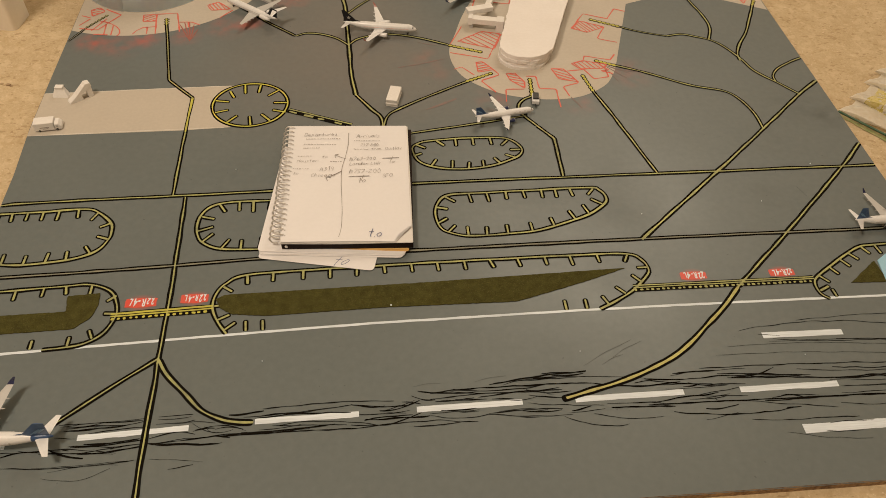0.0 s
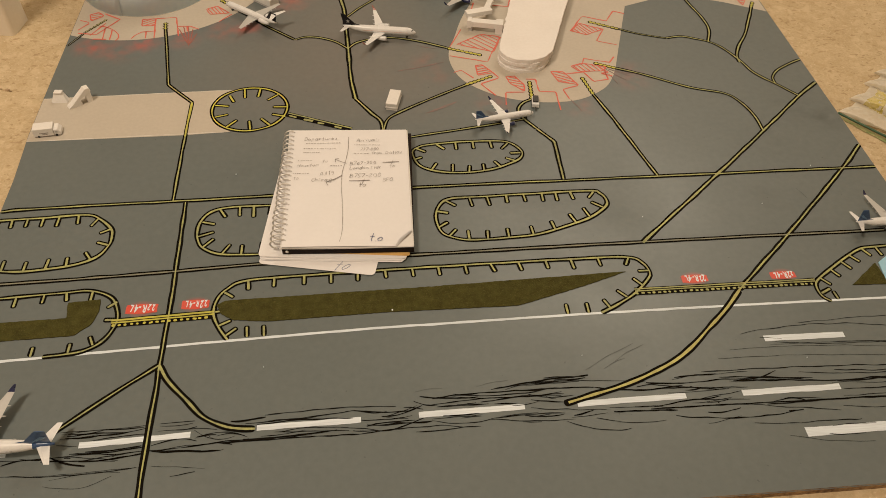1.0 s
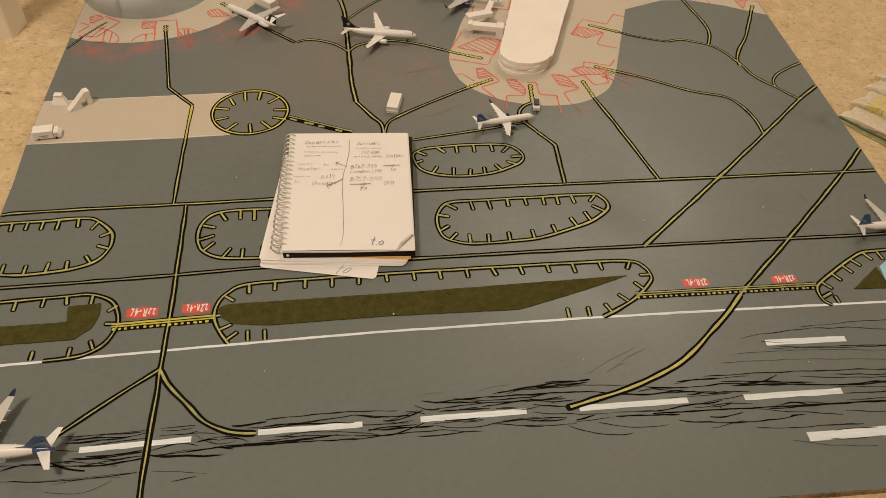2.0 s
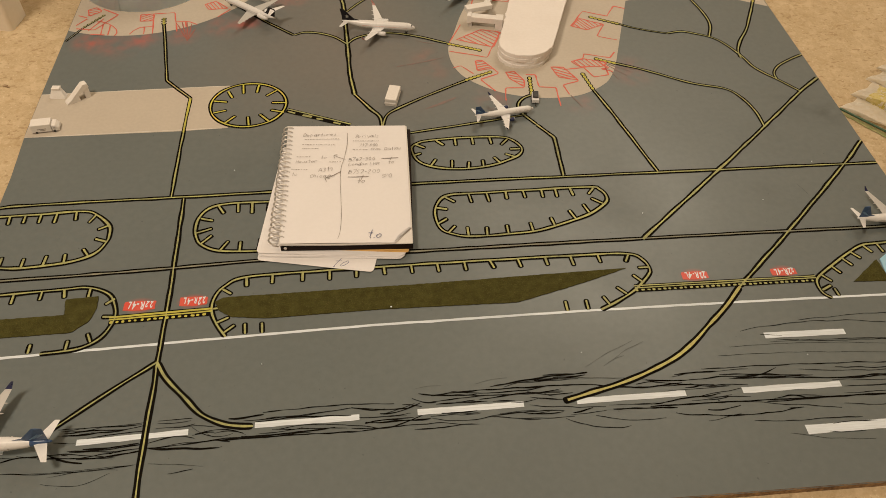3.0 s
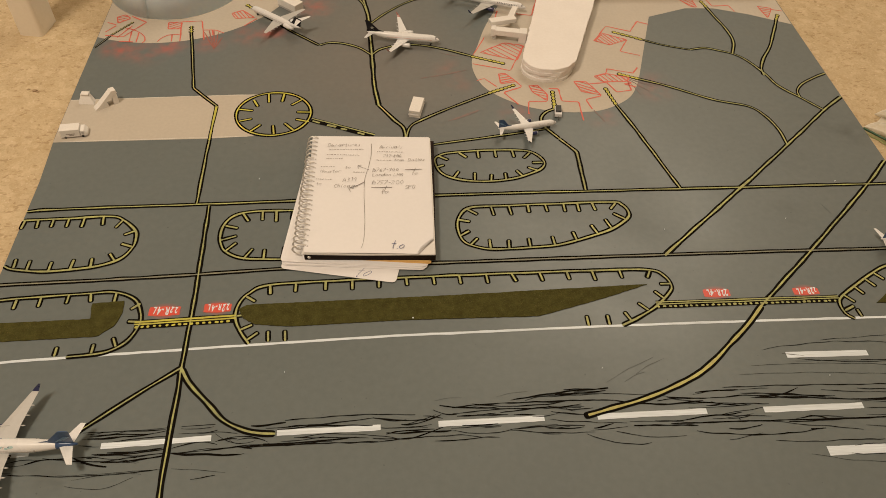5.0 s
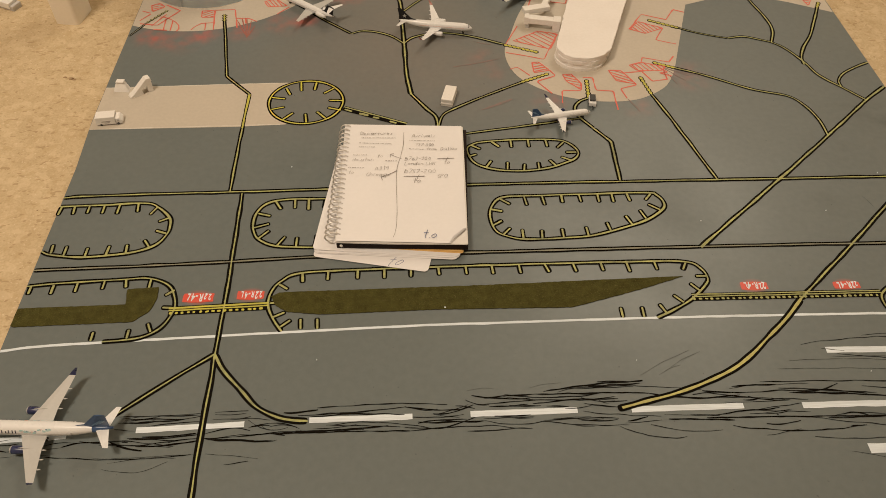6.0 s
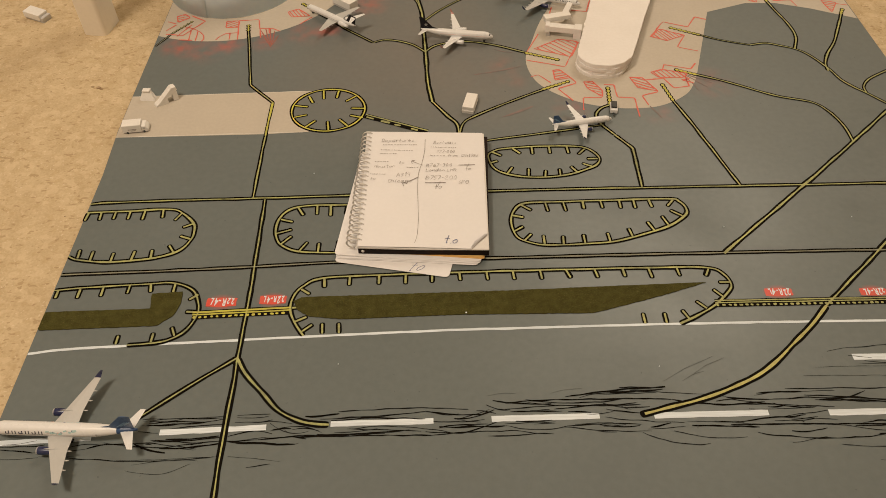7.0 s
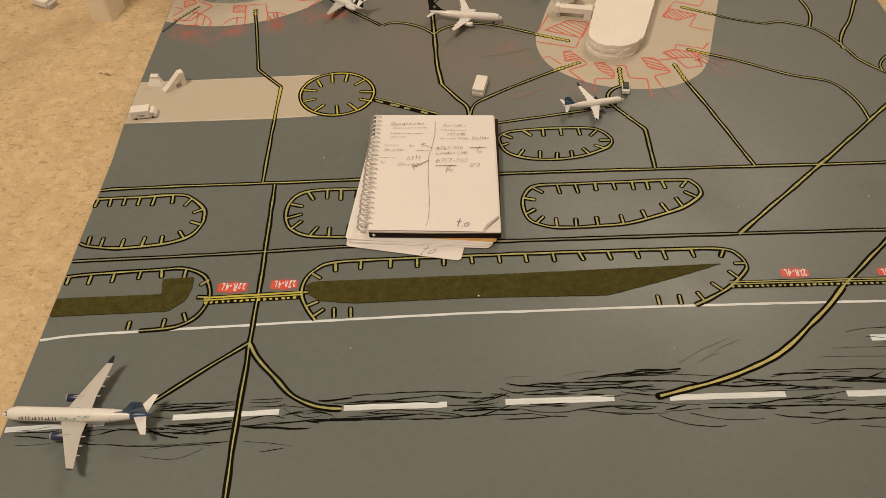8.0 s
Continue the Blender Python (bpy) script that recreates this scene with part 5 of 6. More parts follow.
carpet_truck = thing("card_box_truck", pose(-0.492, 0.690, FLOOR + 0.0015, 2, 3, -24) @ Matrix.Scale(0.86, 4), "small white paper truck lying on the carpet", "model truck", "paper vehicles")
part("body", box(bmesh.new(), -0.020, 0.014, -0.010, 0.010, 0.003, 0.0135, 0.0006), M_CARD, carpet_truck)
part("cab", box(bmesh.new(), 0.0145, 0.021, -0.0095, 0.0095, 0.003, 0.0095, 0.0012), M_CARD_GREY, carpet_truck)
part("chassis", box(bmesh.new(), -0.0195, 0.0205, -0.009, 0.009, 0.0, 0.0028, 0.0004), M_CARD_GREY, carpet_truck)

tug = thing("pushback_tug", pose(0.3220, 0.4345, TOP, 0, 0, -98), "tiny white tug with a black roof and tow bar", "model tug", "paper vehicles")
part("body", box(bmesh.new(), -0.0085, 0.0085, -0.0045, 0.0045, 0.0010, 0.0062, 0.0006), M_PLANE, tug)
part("roof", box(bmesh.new(), -0.0075, 0.0045, -0.0036, 0.0036, 0.0063, 0.0084, 0.0004), M_DARK, tug, "black roof")
part("tow_bar", box(bmesh.new(), 0.0087, 0.0150, -0.0005, 0.0005, 0.0016, 0.0026, 0.0001), M_DARK, tug)
for x in (-0.005, 0.005):
    for y in (-0.0044, 0.0044):
        q = bmesh.new()
        bmesh.ops.create_cone(q, cap_ends=True, segments=12, radius1=0.0016, radius2=0.0016, depth=0.001, matrix=Matrix.Translation((x, y, 0.0016)) @ Matrix.Rotation(math.pi / 2, 4, "X"))
        part("wheel", q, M_TYRE, tug)

# air stairs: one seen as a folded A, one a flight with a handrail side
stairs = thing("paper_air_stairs", pose(-0.2735, 0.4745, 0.0002, 0, 0, -4) @ Matrix.Scale(0.88, 4), "white folded-paper air stairs standing on the tan strip", "air stairs", "paper stairs")
bm = bmesh.new()
prof = [(-0.0105, 0.0), (-0.0052, 0.0125), (0.0042, 0.0125), (0.0105, 0.0)]
low = [bm.verts.new((x, -0.005 + z * 0.45, z)) for x, z in prof]
high = [bm.verts.new((x, 0.0055 + z * 0.1, z)) for x, z in prof]
bm.faces.new(low), bm.faces.new(high[::-1])
for i in range(4):
    bm.faces.new((low[i], high[i], high[(i + 1) % 4], low[(i + 1) % 4]))
bmesh.ops.recalc_face_normals(bm, faces=bm.faces[:])
part("ramp", bm, M_CARD, stairs)
part("platform", box(bmesh.new(), -0.0060, 0.0052, -0.0010, 0.0070, 0.0127, 0.0143, 0.0004), M_CARD, stairs)
for foot, head in ((-0.0105, -0.0052), (0.0105, 0.0042)):
    part("side_rail", prism(bmesh.new(), [(foot - 0.0009, -0.0062), (foot + 0.0009, -0.0062), (head + 0.0009, 0.0076), (head - 0.0009, 0.0076)], 0.0, 0.0012), M_CARD, stairs).matrix_basis = pose(0, -0.0004, 0.0058, 65)

flight = thing("paper_air_stairs", pose(-0.2485, 0.4680, 0.0002, 0, 0, 34) @ Matrix.Scale(0.92, 4), "white folded-paper air stairs with a raised landing", "air stairs", "paper stairs")
bm = bmesh.new()
prof = [(-0.0165, 0.0), (-0.0150, 0.0022), (-0.0105, 0.0045), (0.0080, 0.0190), (0.0105, 0.0212), (0.0165, 0.0206), (0.0172, 0.0160), (0.0110, 0.0128), (0.0065, 0.0092), (0.0035, 0.0094), (0.0010, 0.0070), (0.0022, 0.0)]
low = [bm.verts.new((x, -0.0048, z)) for x, z in prof]
high = [bm.verts.new((x, 0.0048, z)) for x, z in prof]
bm.faces.new(low), bm.faces.new(high[::-1])
for i in range(len(prof)):
    j = (i + 1) % len(prof)
    bm.faces.new((low[i], high[i], high[j], low[j]))
bmesh.ops.recalc_face_normals(bm, faces=bm.faces[:])
part("flight", bm, M_CARD, flight)
part("leg", box(bmesh.new(), 0.0095, 0.0164, -0.0046, 0.0046, 0.0, 0.0150, 0.0004), M_CARD, flight)
for i in range(5):
    f = (i + 0.5) / 5
    part("step", box(bmesh.new(), -0.0125 + 0.0205 * f, -0.0090 + 0.0205 * f, -0.0036, 0.0036, 0.0020 + 0.0160 * f, 0.0040 + 0.0160 * f, 0.0002), M_CARD, flight)


# ---- terminals ----
def rough_slab(points, z0, z1, jitter, seed):
    """A hand-cut foam slab with a wavering edge."""
    random.seed(seed)
    p = curve_through(points, 0.0016, True, False)[:-1]
    cut = []
    for q in p:
        k = Vector((q.x * 90, q.y * 90, seed * 5.3))
        cut.append((q.x + jitter * noise.noise(k) + jitter * 0.55 * noise.noise(k * 3), q.y + jitter * noise.noise(k + Vector((7, 3, 1))) + jitter * 0.5 * noise.noise(k * 3.3)))
    bm = prism(bmesh.new(), cut, z0, z1, soft=0.0004)
    for f in bm.faces:
        f.smooth = False
    return bm


nose = [(0.2885, 0.536), (0.2895, 0.524), (0.297, 0.512), (0.308, 0.5055), (0.320, 0.5035), (0.334, 0.5045), (0.346, 0.510), (0.357, 0.521), (0.3655, 0.540)]
pier = thing("terminal_pier", pose(0, 0, 0), "white terminal pier of four stacked hand-cut foam sheets", "model building")
for i, (z0, z1, grow) in enumerate(((0.0002, 0.0048, 0.0009), (0.0050, 0.0096, -0.0002), (0.0098, 0.0144, 0.0004), (0.0146, 0.0200, -0.0001))):
    outline = [((x - 0.33) * (1 + grow * 25) + 0.33, y - grow * 1.2) for x, y in nose] + [(0.432 + grow, 0.722), (0.340 - grow, 0.722)]
    if i < 3:  # the lower sheets are cut short along one side
        outline = [(x - 0.0042 * min(1, max(0, (x - 0.340) / 0.018)), y) for x, y in outline[:10]] + outline[10:]
    part("foam_sheet", rough_slab([tuple(q) for q in curve_through(outline[:9], 0.003)] + outline[9:], z0, z1, 0.0011, i), M_FOAM, pier)
hall = thing("terminal_hall", pose(0, 0, 0), "white card terminal hall joining the foam pier", "model building")
part("wall", box(bmesh.new(), 0.30, 0.70, 0.7245, 0.81, 0.0002, 0.028, 0.0008), M_FOAM, hall)
part("roof", box(bmesh.new(), 0.299, 0.701, 0.7235, 0.811, 0.0282, 0.031, 0.0006), M_CARD, hall)

bridge = thing("jet_bridge", pose(0, 0, 0), "white card jet bridge from the pier to the airliner", "jet bridge")
part("tunnel", box(bmesh.new(), -0.023, 0.021, -0.0055, 0.0055, 0.0075, 0.0155, 0.0005, pose(0.2795, 0.6075, 0, 0, 0, -12)), M_CARD, bridge)
part("rotunda", box(bmesh.new(), -0.006, 0.0045, -0.0072, 0.0072, 0.0002, 0.0168, 0.0006, pose(0.2995, 0.6025, 0, 0, 0, -12)), M_CARD, bridge)
part("rotunda_slot", box(bmesh.new(), -0.0066, -0.0058, -0.0030, 0.0030, 0.006, 0.0145, 0.0001, pose(0.2990, 0.6025, 0, 0, 0, -12)), M_DARK, bridge)
part("leg", box(bmesh.new(), -0.0035, 0.0015, -0.0045, 0.0045, 0.0002, 0.0076, 0.0004, pose(0.2605, 0.6115, 0, 0, 0, -12)), M_CARD_GREY, bridge)
part("end_block", box(bmesh.new(), -0.003, 0.003, -0.0062, 0.0062, 0.006, 0.0170, 0.0005, pose(0.2575, 0.6125, 0, 0, 0, -12)), M_CARD, bridge)
part("upper_tunnel", box(bmesh.new(), -0.0205, 0.018, -0.0058, 0.0058, 0.0150, 0.0215, 0.0006, pose(0.273, 0.6275, 0, 0, 0, 14)), M_CARD, bridge)
part("arm", box(bmesh.new(), -0.0160, 0.0200, -0.0042, 0.0042, 0.0112, 0.0172, 0.0005, pose(0.2885, 0.649, 0, 0, 0, 68)), M_CARD, bridge)
part("arm_leg", box(bmesh.new(), -0.002, 0.002, -0.002, 0.002, 0.0002, 0.0112, 0.0003, pose(0.289, 0.650, 0, 0, 0, 68)), M_CARD_GREY, bridge)

drum = thing("round_terminal", pose(-0.209, 0.7665, 0.0002), "round terminal made of a rolled white paper band", "model building")
bm = bmesh.new()
ring = []
for i in range(72):
    a = math.radians(i * 372 / 71 + 243)
    rr = 0.0992 + 0.0006 * math.sin(i * 0.37) + i * 0.000018 + (0.0007 if i in (8, 25, 40) else 0)
    ring.append([bm.verts.new(((rr - z * 0.21) * math.cos(a), (rr - z * 0.21) * math.sin(a), z)) for z in (0.0, 0.045, 0.090)] + [bm.verts.new(((rr - 0.0005 - z * 0.21) * math.cos(a), (rr - 0.0005 - z * 0.21) * math.sin(a), z)) for z in (0.090, 0.045, 0.0)])
for a, b in zip(ring, ring[1:]):
    for i in range(6):
        f = bm.faces.new((a[i], b[i], b[(i + 1) % 6], a[(i + 1) % 6]))
        f.smooth = i in (0, 1, 3, 4)
bm.faces.new(ring[0][::-1]), bm.faces.new(ring[-1])
bmesh.ops.recalc_face_normals(bm, faces=bm.faces[:])
part("paper_band", bm, M_DRUM, drum)
# ---- on the carpet ----
post = thing("furniture_leg", pose(-0.3890, 0.6610, FLOOR, 0, 0, -9), "square cream-painted furniture leg standing on the carpet", "furniture leg")
rim = []
for cx, cy, start in ((0.0105, -0.0150, -90), (0.0105, 0.0190, 0), (-0.0130, 0.0190, 90), (-0.0130, -0.0150, 180)):
    rim += [(cx + 0.0060 * math.cos(radians(start + a)), cy + 0.0060 * math.sin(radians(start + a))) for a in (0, 22, 45, 68, 90)]
shaft = prism(bmesh.new(), rim, 0.0, 0.74)
shaft.normal_update()
for f in shaft.faces:
    f.smooth = abs(f.normal.z) < 0.5
bmesh.ops.split_edges(shaft, edges=[e for e in shaft.edges if any(abs(f.normal.z) > 0.5 for f in e.link_faces)])
part("post", shaft, M_POST, post)

bag = thing("plastic_bag", pose(0.716, 0.40, FLOOR), "crumpled milky plastic bag with yellow print and green edge", "plastic bag")
PLEATS = ((-0.02, 0.25, 0.007), (0.25, 0.55, 0.010), (0.55, 0.80, 0.009), (0.80, 1.02, 0.012))


def bag_point(u, v):
    """The crumpled sheet lies in pleats whose lips lean over towards the green edge; u runs along the edge, v away from it."""
    bend = v + 0.05 * noise.noise(Vector((u * 4, v * 2, 7))) - 0.10 * u * v
    x, y, z, out = 0.010 + u * 0.130 + 0.108 * v, 0.006 - u * 0.165 + v * 0.096, 0.0016, 0.0
    for start, end, tall in PLEATS:
        if start <= bend < end:
            f = (bend - start) / (end - start)
            lip = 1 - abs(f - 0.10) / 0.10 if f < 0.10 else (1 - f) / 0.90
            z += tall * (lip ** 0.8 if f > 0.10 else lip) * min(1, 0.25 + 6 * u)
            lean = 0.0065 * max(0.0, 1 - abs(f - 0.12) / 0.16)
            x, y = x - 0.75 * lean, y - 0.66 * lean
            out = 0.010 * max(0.0, 1 - f * 1.6) - 0.004
    fade = max(0.0, 1 - u * 5)
    x, y = x - 0.62 * out * fade, y + 0.78 * out * fade
    z += 0.0016 * abs(noise.noise(Vector((u * 14, v * 9, 8)))) + 0.0012 * noise.noise(Vector((u * 30, v * 22, 3))) * min(1, u * 8)
    return x + 0.005 * noise.noise(Vector((u * 5, v * 6, 4))), y + 0.005 * noise.noise(Vector((u * 5, v * 6, 14))), max(0.0014, z)


bm = bmesh.new()
grid = {(i, j): bm.verts.new(bag_point(i / 130, j / 130)) for i in range(131) for j in range(131)}
for i in range(130):
    for j in range(130):
        f = bm.faces.new((grid[i, j], grid[i + 1, j], grid[i + 1, j + 1], grid[i, j + 1]))
        f.smooth = True
        u, v = i / 130, j / 130
        patchy = noise.noise(Vector((u * 60, v * 34, 1)))
        # the yellow print patch, and a thin strip painting the shade along a fold
        f.material_index = 1 if (0.06 < u + 0.10 * (v - 0.4) < 0.165 and 0.22 < v < 0.56 and patchy > -0.35) or (0.14 < u < 0.8 and 0.20 < v < 0.245 and patchy > 0.05) else 0
part("sheet", bm, [M_BAG, M_BAG_PRINT_SHADE], bag)
part("green_edge", box(bmesh.new(), 0.0005, 0.19, -0.0014, 0.0014, 0.0040, 0.0062, 0.0006, pose(0.0, 0.0015, 0, 0, 0, -51)), M_GREEN, bag, "dark green plastic strip")
film = [Vector((0.002, 0.0005)).lerp(Vector((0.128, -0.160)), f / 40) for f in range(41)]
film += [Vector((0.119, -0.172)).lerp(Vector((0.0, -0.004)), f / 40) + Vector((-0.7, -0.6)) * (0.004 * noise.noise(Vector((f * 0.45, 2, 5))) + 0.003 * noise.noise(Vector((f * 1.3, 6, 1)))) for f in range(41)]
part("green_film", prism(bmesh.new(), [tuple(q) for q in film], 0.0014, 0.0019), M_GREEN_FILM, bag, "thin ragged green film")

# ---- the notebook on its folder and loose sheets ----
def soft_corners(points, reach):
    """An outline with its corners cut round."""
    out = []
    for i, p in enumerate(points):
        a, b, c = Vector(points[i - 1]), Vector(p), Vector(points[(i + 1) % len(points)])
        u, v = b + (a - b).normalized() * reach, b + (c - b).normalized() * reach
        out += [tuple(u.lerp(b, t).lerp(b.lerp(v, t), t)) for t in (0, 0.25, 0.5, 0.75, 1)]
    return out


# pen letters on a grid five wide and nine high: strokes parted by a slash, points as column and row
STROKES = {
    "A": "02 29 52/14 44", "B": "02 09/09 38 36 06/06 46 43 32 02", "C": "48 29 07 04 22 43", "D": "02 09/09 38 46 33 02", "F": "02 09 49/06 36",
    "H": "02 09/42 49/06 46", "L": "09 02 42", "O": "29 07 04 22 43 46 48 29", "R": "02 09/09 48 46 06/26 52", "S": "48 29 07 16 35 43 22 03",
    "a": "46 16 04 12 33 46/46 42 53", "c": "45 26 04 22 43", "d": "46 16 03 12 33 49/49 42", "e": "04 44 35 16 04 12 42", "f": "48 39 28 22/06 46",
    "g": "46 16 04 13 44 46/46 41 20 01", "h": "09 02/04 26 45 42", "i": "16 12/18 28", "l": "19 12 22", "m": "06 02/05 16 25 22/25 36 45 42",
    "n": "06 02/04 26 45 42", "o": "26 04 12 33 45 26", "p": "06 00/05 26 44 33 03", "r": "06 02/04 26 36", "s": "36 15 24 33 12 02", "t": "29 22 32/06 46",
    "u": "06 03 22 43/46 42", "v": "06 22 46", "0": "29 06 22 45 29", "1": "17 29 22", "2": "07 29 37 02 42", "3": "08 29 37 16 35 23 02",
    "5": "49 19 06 35 33 12 02", "6": "38 16 03 22 43 35 05", "7": "09 49 12", "8": "26 08 29 37 03 22 43 26", "9": "46 17 29 48 42", "-": "05 35", ".": "02 12",
}


def written(text, m, size, material, parent, width=0.00036, lean=0.18, unsteady=0.35):
    """A word in pen strokes, centred on the pose m; size: the height of a capital."""
    bm, cell, x = bmesh.new(), size / 7, 0.0
    for letter in text:
        if letter == " ":
            x += 3.2
            continue
        wide, drop, grow = 0, random.uniform(-1, 1) * unsteady, 1 + random.uniform(-0.25, 0.2) * unsteady
        for stroke in STROKES[letter].split("/"):
            points = []
            for mark in stroke.split():
                c, r = int(mark[0]), int(mark[1]) - 2
                wide = max(wide, c)
                c, r = c * grow + random.uniform(-1, 1) * unsteady, r * grow + drop + random.uniform(-1, 1) * unsteady
                points.append(((x + c * 0.9 + r * lean) * cell, r * cell))
            ribbon(bm, curve_through(points, cell * 0.8), width * random.uniform(0.75, 1.25), 0.0, wobble=0.0, uneven=0.35, thick=0.00008)
        x += wide * 0.9 + random.uniform(1.0, 1.9)
    bmesh.ops.translate(bm, verts=bm.verts[:], vec=(-x * cell / 2, -size * 0.4, 0))
    ob = part("writing", bm, material, parent)
    ob.matrix_basis = m


sheet = thing("loose_sheet", pose(0.0615, 0.250, 0.0011, 0, 0, -13), "loose white sheet sticking out under the notebook", "paper", "loose sheets")
part("paper", prism(bmesh.new(), soft_corners([(-0.056, -0.0775), (0.0650, -0.0745), (0.0655, 0.06), (-0.056, 0.06)], 0.005), 0, 0.0004), M_PAPER, sheet)
written("to", pose(0.0285, -0.0675, 0.0006, 0, 0, 12), 0.0120, M_BLUE_PEN, sheet, 0.00045, 0.75, 0.25)
under = thing("loose_sheet", pose(0.0745, 0.272, 0.0016, 0, 0, -3), "white sheets with curling corners lying under the folder", "paper", "loose sheets")
for i, (dx, dy, turn) in enumerate(((0.0, 0.0, 0.0), (0.0012, 0.0010, 0.6), (-0.0006, 0.0022, -0.5), (0.0022, 0.0030, 0.4))):
    rim = soft_corners([(-0.0800, -0.0855), (0.070, -0.0905), (0.071, 0.08), (-0.070, 0.08)], 0.006)
    leaf = prism(bmesh.new(), rim, i * 0.00055, i * 0.00055 + 0.00045)
    leaf.transform(pose(dx, dy, 0, 0, 0, turn))
    for v in leaf.verts:  # the near corner lifts and the edge waves a little
        v.co.z += 0.0022 * max(0.0, (-0.062 - v.co.x) / 0.018) * max(0.0, (-0.06 - v.co.y) / 0.03) * (0.4 + 0.3 * i)
    part("paper", leaf, M_PAPER, under)
folder = thing("paper_folder", pose(0.0810, 0.2845, 0.0039, 0, 0, -3.1), "thin orange card folder under the notebook", "folder")
for i, (dx, z) in enumerate(((0.0, 0.0), (-0.0012, 0.0008))):
    part("card", prism(bmesh.new(), soft_corners([(-0.0570 + dx, -0.0900 + i * 0.0012), (0.0700 + dx, -0.0962 + i * 0.0012), (0.071, 0.088), (-0.0620, 0.088)], 0.003), z, z + 0.0006, soft=0.0001), M_MANILA, folder)

book = thing("spiral_notebook", pose(0.0812, 0.2845, 0.0054, 0, 0, -2.6), "spiral notebook open at a handwritten white page", "notebook")
W, H = 0.0710, 0.0935
part("cover", box(bmesh.new(), -W + 0.0085, W + 0.0026, -H + 0.0002, H - 0.004, 0.0, 0.0082, 0.0006), M_COVER, book, "dark stiff cover")
part("rivet", tube(bmesh.new(), [(-0.0008, 0, 0, 0.0016, 0.0016), (0.0, 0, 0, 0.0018, 0.0018), (0.0006, 0, 0, 0.0012, 0.0012)], 12), M_WIRE, book).matrix_basis = pose(-W + 0.0135, -H - 0.0002, 0.0042, 0, 0, -90)
for i in range(5):
    random.seed(40 + i)
    s, z = random.uniform(-0.0008, 0.0008), 0.0084 + i * 0.00034
    leaf = bmesh.new()
    prism(leaf, [(-W + 0.0080 + s, -H - 0.0004 - s * 0.7), (0.0, -H - 0.0012 + s * 0.5), (W + 0.0022 + s, -H + s), (W + 0.0004 + s, 0.0), (W - 0.0018 + s * 0.5, H - 0.0006), (-W + 0.0010 + s, H - 0.0006)], z, z + 0.00026)
    part("page", leaf, M_PAGE_EDGE, book)
# the top page, lying in a slight wave
bm = bmesh.new()
cells = {}
for i in range(33):
    for j in range(37):
        cut = max(0, i - j - 28) / 2  # the dog-eared corner
        u, v = (i - cut) / 32, (j + cut) / 36
        x, y = -W + 2 * W * u - 0.0004, -H + 2 * H * v
        lift = 0.0007 * math.sin(u * 3.1) * (1 - v) + 0.0016 * max(0, (u - 0.82) / 0.18) * max(0, (0.18 - v) / 0.18) + 0.0009 * max(0, 0.12 - v) / 0.12 * (1 - u) + 0.00022 * noise.noise(Vector((u * 4, v * 5, 1)))
        x += (1 - u) * (0.0090 * (1 - v) + 0.0010 * v) + u * (0.0014 * (1 - v) - 0.0030 * v) + u * 0.0005 * noise.noise(Vector((v * 6, 3, 3)))
        cells[i, j] = bm.verts.new((x, y - 0.0008 * (1 - v) * (u - 0.3) + (1 - v) * 0.0006 * noise.noise(Vector((u * 5, 8, 1))), 0.0105 + lift))
for i in range(32):
    for j in range(36):
        bm.faces.new((cells[i, j], cells[i + 1, j], cells[i + 1, j + 1], cells[i, j + 1])).smooth = True
bmesh.ops.dissolve_degenerate(bm, edges=bm.edges[:], dist=0.00002)
for e in [e for e in bm.edges if e.is_boundary]:
    a, b = (v.co for v in e.verts)
    bm.faces.new([bm.verts.new(q) for q in (b, a, a - Vector((0, 0, 0.0004)), b - Vector((0, 0, 0.0004)))])
page = part("top_page", bm, M_PAPER, book)
bm = bmesh.new()
curl = [bm.verts.new(v) for v in ((W - 0.0170, -H - 0.0006, 0.0121), (W + 0.0012, -H + 0.0200, 0.0126), (W - 0.0022, -H + 0.0185, 0.0136), (W - 0.0130, -H + 0.0075, 0.0134))]
bm.faces.new(curl)
bmesh.ops.solidify(bm, geom=bm.faces[:], thickness=0.00015)
part("folded_corner", bm, M_PAPER, book)


# spiral binding
def coil():
    bm = bmesh.new()
    rings = []
    for i in range(19):
        a = math.radians(-95 + i * 13.2)
        c = Vector((-0.0056 * math.cos(a), 0.0034 * i / 18, 0.0056 * math.sin(a)))
        n = Vector((-math.cos(a), 0, math.sin(a)))
        rings.append([bm.verts.new(c + n * 0.00075 * math.cos(k * math.pi / 4) + Vector((0, 0.00075 * math.sin(k * math.pi / 4), 0))) for k in range(8)])
    for a, b in zip(rings, rings[1:]):
        for k in range(8):
            bm.faces.new((a[k], a[(k + 1) % 8], b[(k + 1) % 8], b[k])).smooth = True
    bm.faces.new(rings[0]), bm.faces.new(rings[-1][::-1])
    bmesh.ops.recalc_face_normals(bm, faces=bm.faces[:])
    return bm


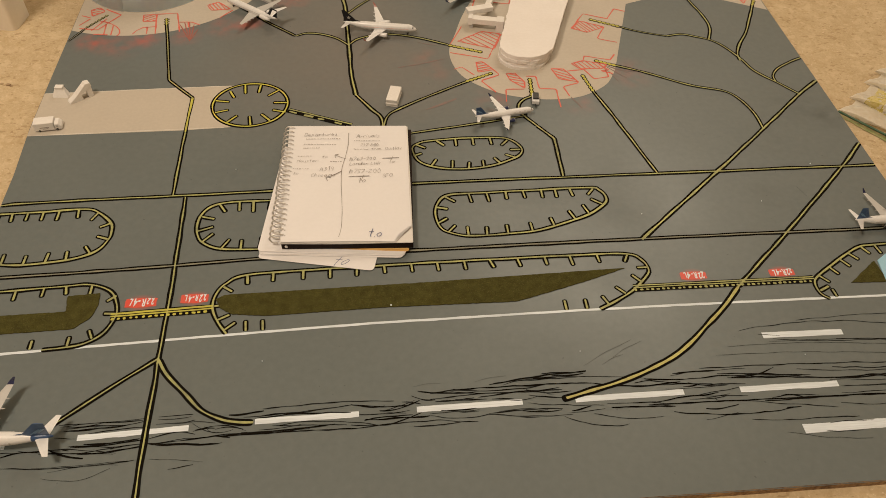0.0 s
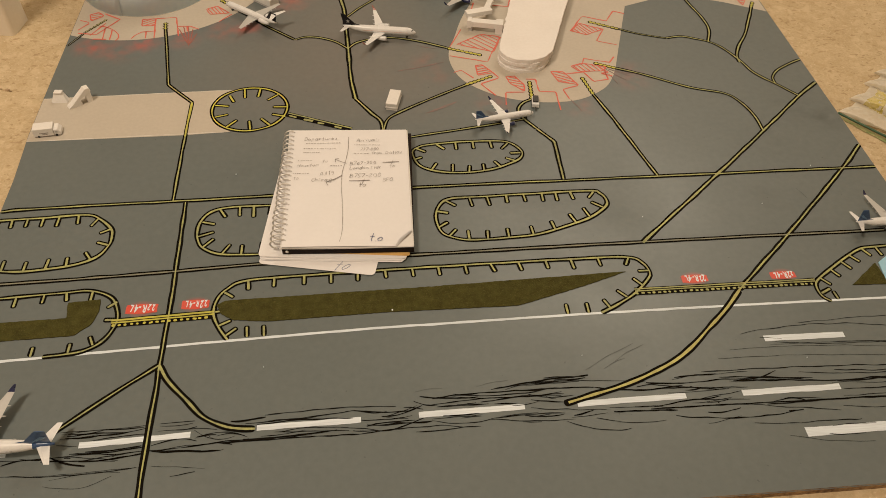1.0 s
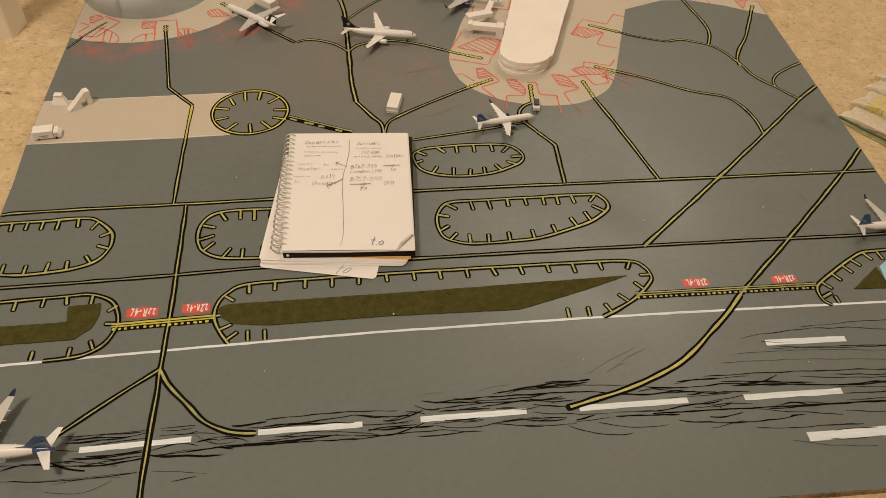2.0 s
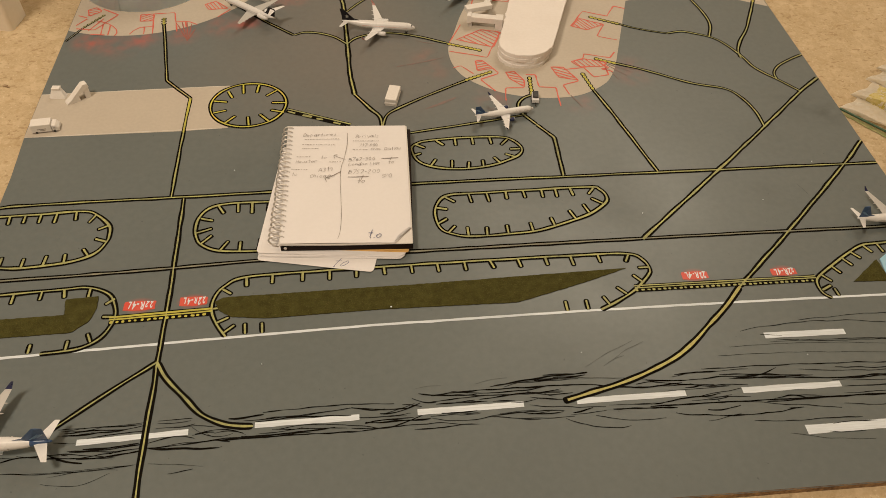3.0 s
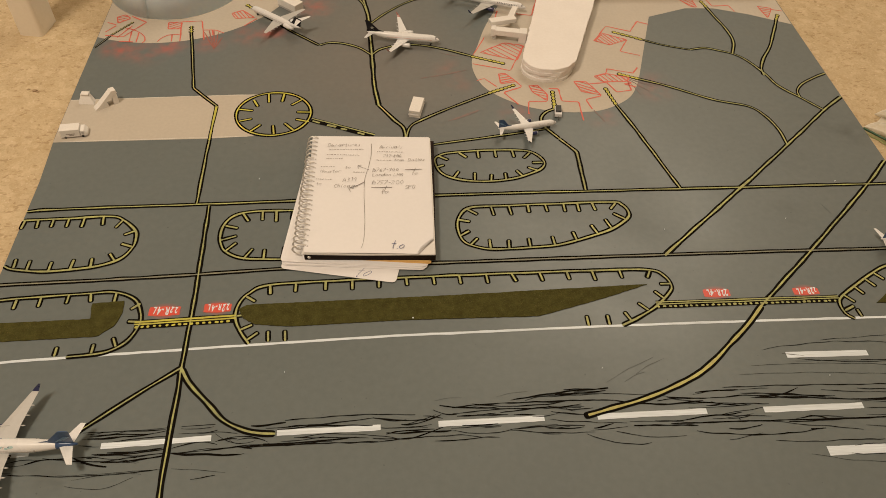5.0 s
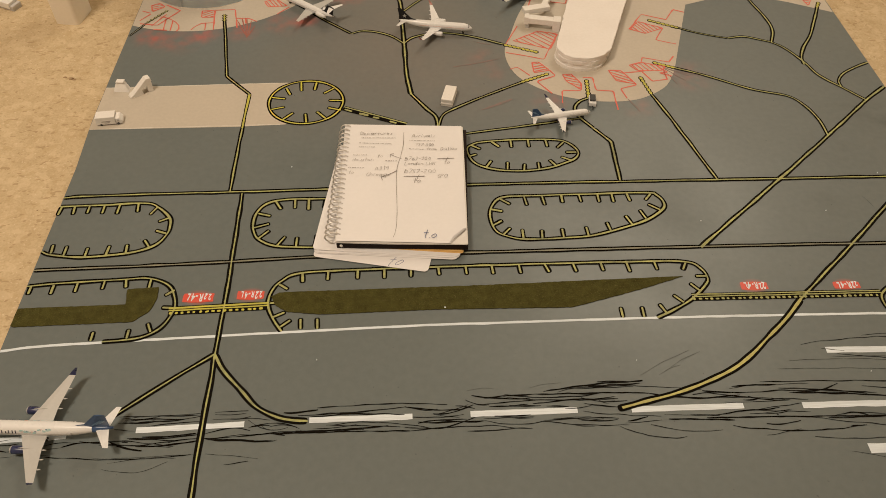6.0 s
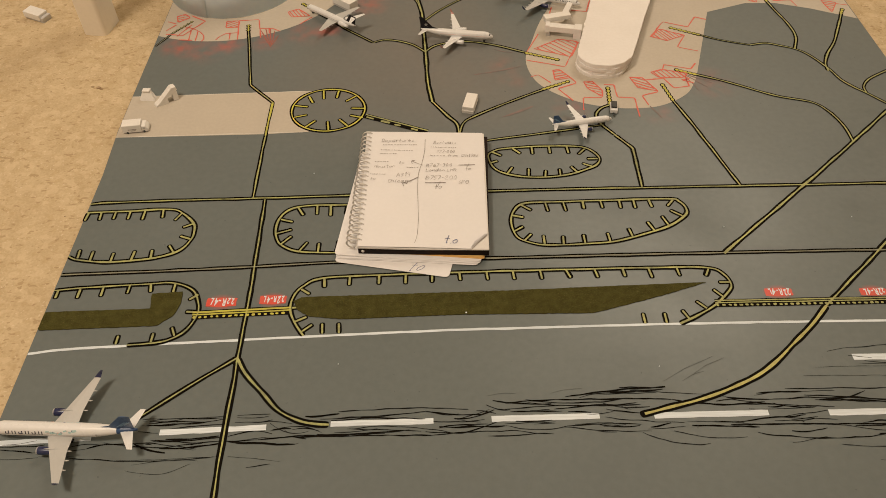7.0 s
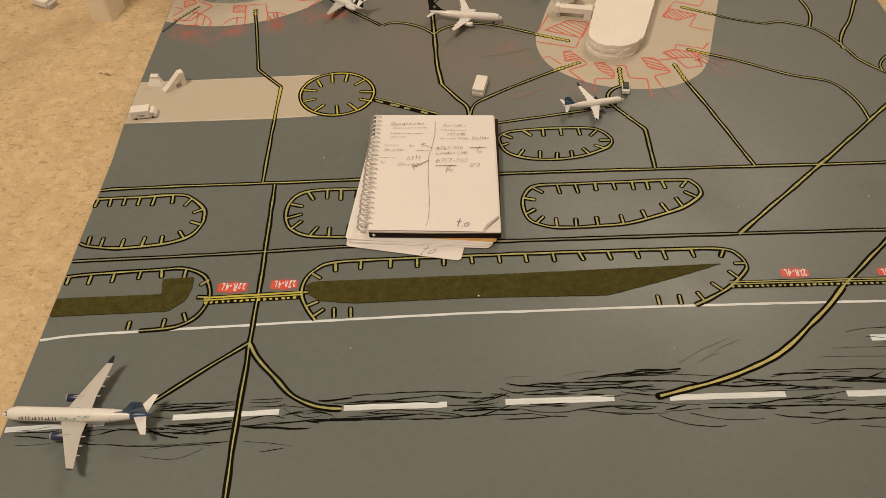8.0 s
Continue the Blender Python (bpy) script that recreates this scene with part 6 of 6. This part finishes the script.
first = part("coil", coil(), M_WIRE, book)
hole = part("hole", prism(bmesh.new(), [(0.0010 * math.cos(a * 0.785), 0.0008 * math.sin(a * 0.785)) for a in range(8)], 0.0, 0.0001), M_CARD_GREY, book, "punched hole")
for i in range(24):
    ring, gap = (first, hole) if i == 0 else (new("coil", first.data), new("hole", hole.data))
    ring.parent = gap.parent = book
    f = i / 23  # the loops are pulled wider and slant towards the near end
    wide, at = 1.40 - 0.36 * f, -W + 0.0120 - 0.0046 * f + random.uniform(-0.0005, 0.0005)
    ring.scale = (wide, 1, 1)
    ring.location = (at - 0.0056 * wide, -H + 0.006 + i * (2 * H - 0.014) / 23, 0.0084)
    ring.rotation_euler = (0, random.uniform(-0.12, 0.12), 0.16 * (1 - f) + random.uniform(-0.08, 0.08))
    gap.location = (at - 0.0004, ring.location.y + 0.0032, 0.01125)


# handwriting, in millimetres from the page's upper left corner
def word(text, across, down, size=4.2, turn=2.0):
    written(text, pose(-W + across / 1000, H - down / 1000, 0.0115, 0, 0, turn + random.uniform(-2, 2)), size / 1000, M_PEN, page, 0.00020 + size * 0.000022)


def scrawl(across, down, length, size=2.0):
    """Writing too small to read: a row of short bars."""
    bm = bmesh.new()
    x = 0.0
    while x < length:
        w = random.uniform(0.8, 2.6)
        tilt = random.uniform(-0.5, 0.5) / 1000
        ribbon(bm, [Vector((x / 1000, tilt)), Vector(((x + w / 2) / 1000, 0)), Vector(((x + w) / 1000, -tilt))], random.uniform(0.18, 0.40) * size / 1000, 0.00005, wobble=0.0)
        x += w + random.uniform(0.5, 1.6)
    ob = part("illegible_line", bm, M_PEN, page)
    ob.matrix_basis = pose(-W + across / 1000, H - down / 1000, 0.0115, 0, 0, random.uniform(-2, 1))


def pen(points, width=0.00048, name="pen_stroke"):
    bm = bmesh.new()
    ribbon(bm, curve_through([(-W + x / 1000, H - y / 1000) for x, y in points], 0.002), width, 0.0115, wobble=0.0001, uneven=0.3, thick=0.00012)
    part(name, bm, M_PEN, page)


word("Departures", 39, 17, 5.4)
scrawl(22, 25, 40)
scrawl(20, 34, 36)
scrawl(20, 41, 18)
scrawl(15, 55, 15), word("to", 46, 56, 5.0)
word("Houston", 27, 63, 4.8), scrawl(52, 64, 13)
scrawl(11, 76, 18), word("A319", 49, 77, 6)
word("to", 15, 84, 4.8), word("Chicago", 46, 87, 5.4)
word("Arrivals", 94, 20, 5.4)
scrawl(78, 28, 30)
word("737-800", 96, 36, 4.6)
scrawl(78, 43, 16), word("from", 104, 43, 4.4), word("Dallas", 124, 42, 5.0)
word("B767-300", 89, 60, 5.6), word("to", 122, 65, 5.4)
word("London LHR", 92, 68, 5.0)
word("B757-200", 92, 81, 6.2), word("SFO", 117, 88, 5.2)
word("to", 89, 96, 6.4)
written("t.o", pose(-W + 0.105, H - 0.1765, 0.0119), 0.0100, M_BLUE_PEN, page, 0.00048, 0.25, 0.3)
pen([(111, 59), (120, 58.5), (130, 58)], 0.0009), pen([(123, 56), (121, 62)], 0.0005)
pen([(74, 89), (84, 89), (97, 88.5)], 0.0010), pen([(91, 86), (88, 96)], 0.0005)
pen([(71, 14), (71, 36), (69, 56), (66, 75), (66, 95), (68, 125), (69.5, 150), (69, 172), (66, 185)], 0.00048, "divider")
pen([(70, 60), (62, 56), (57, 53)], 0.0006), pen([(58, 58), (57, 53), (61, 52)], 0.0006)
pen([(66, 80), (58, 86), (50, 90)], 0.0006), pen([(54, 91), (49, 90), (51, 96)], 0.0006)
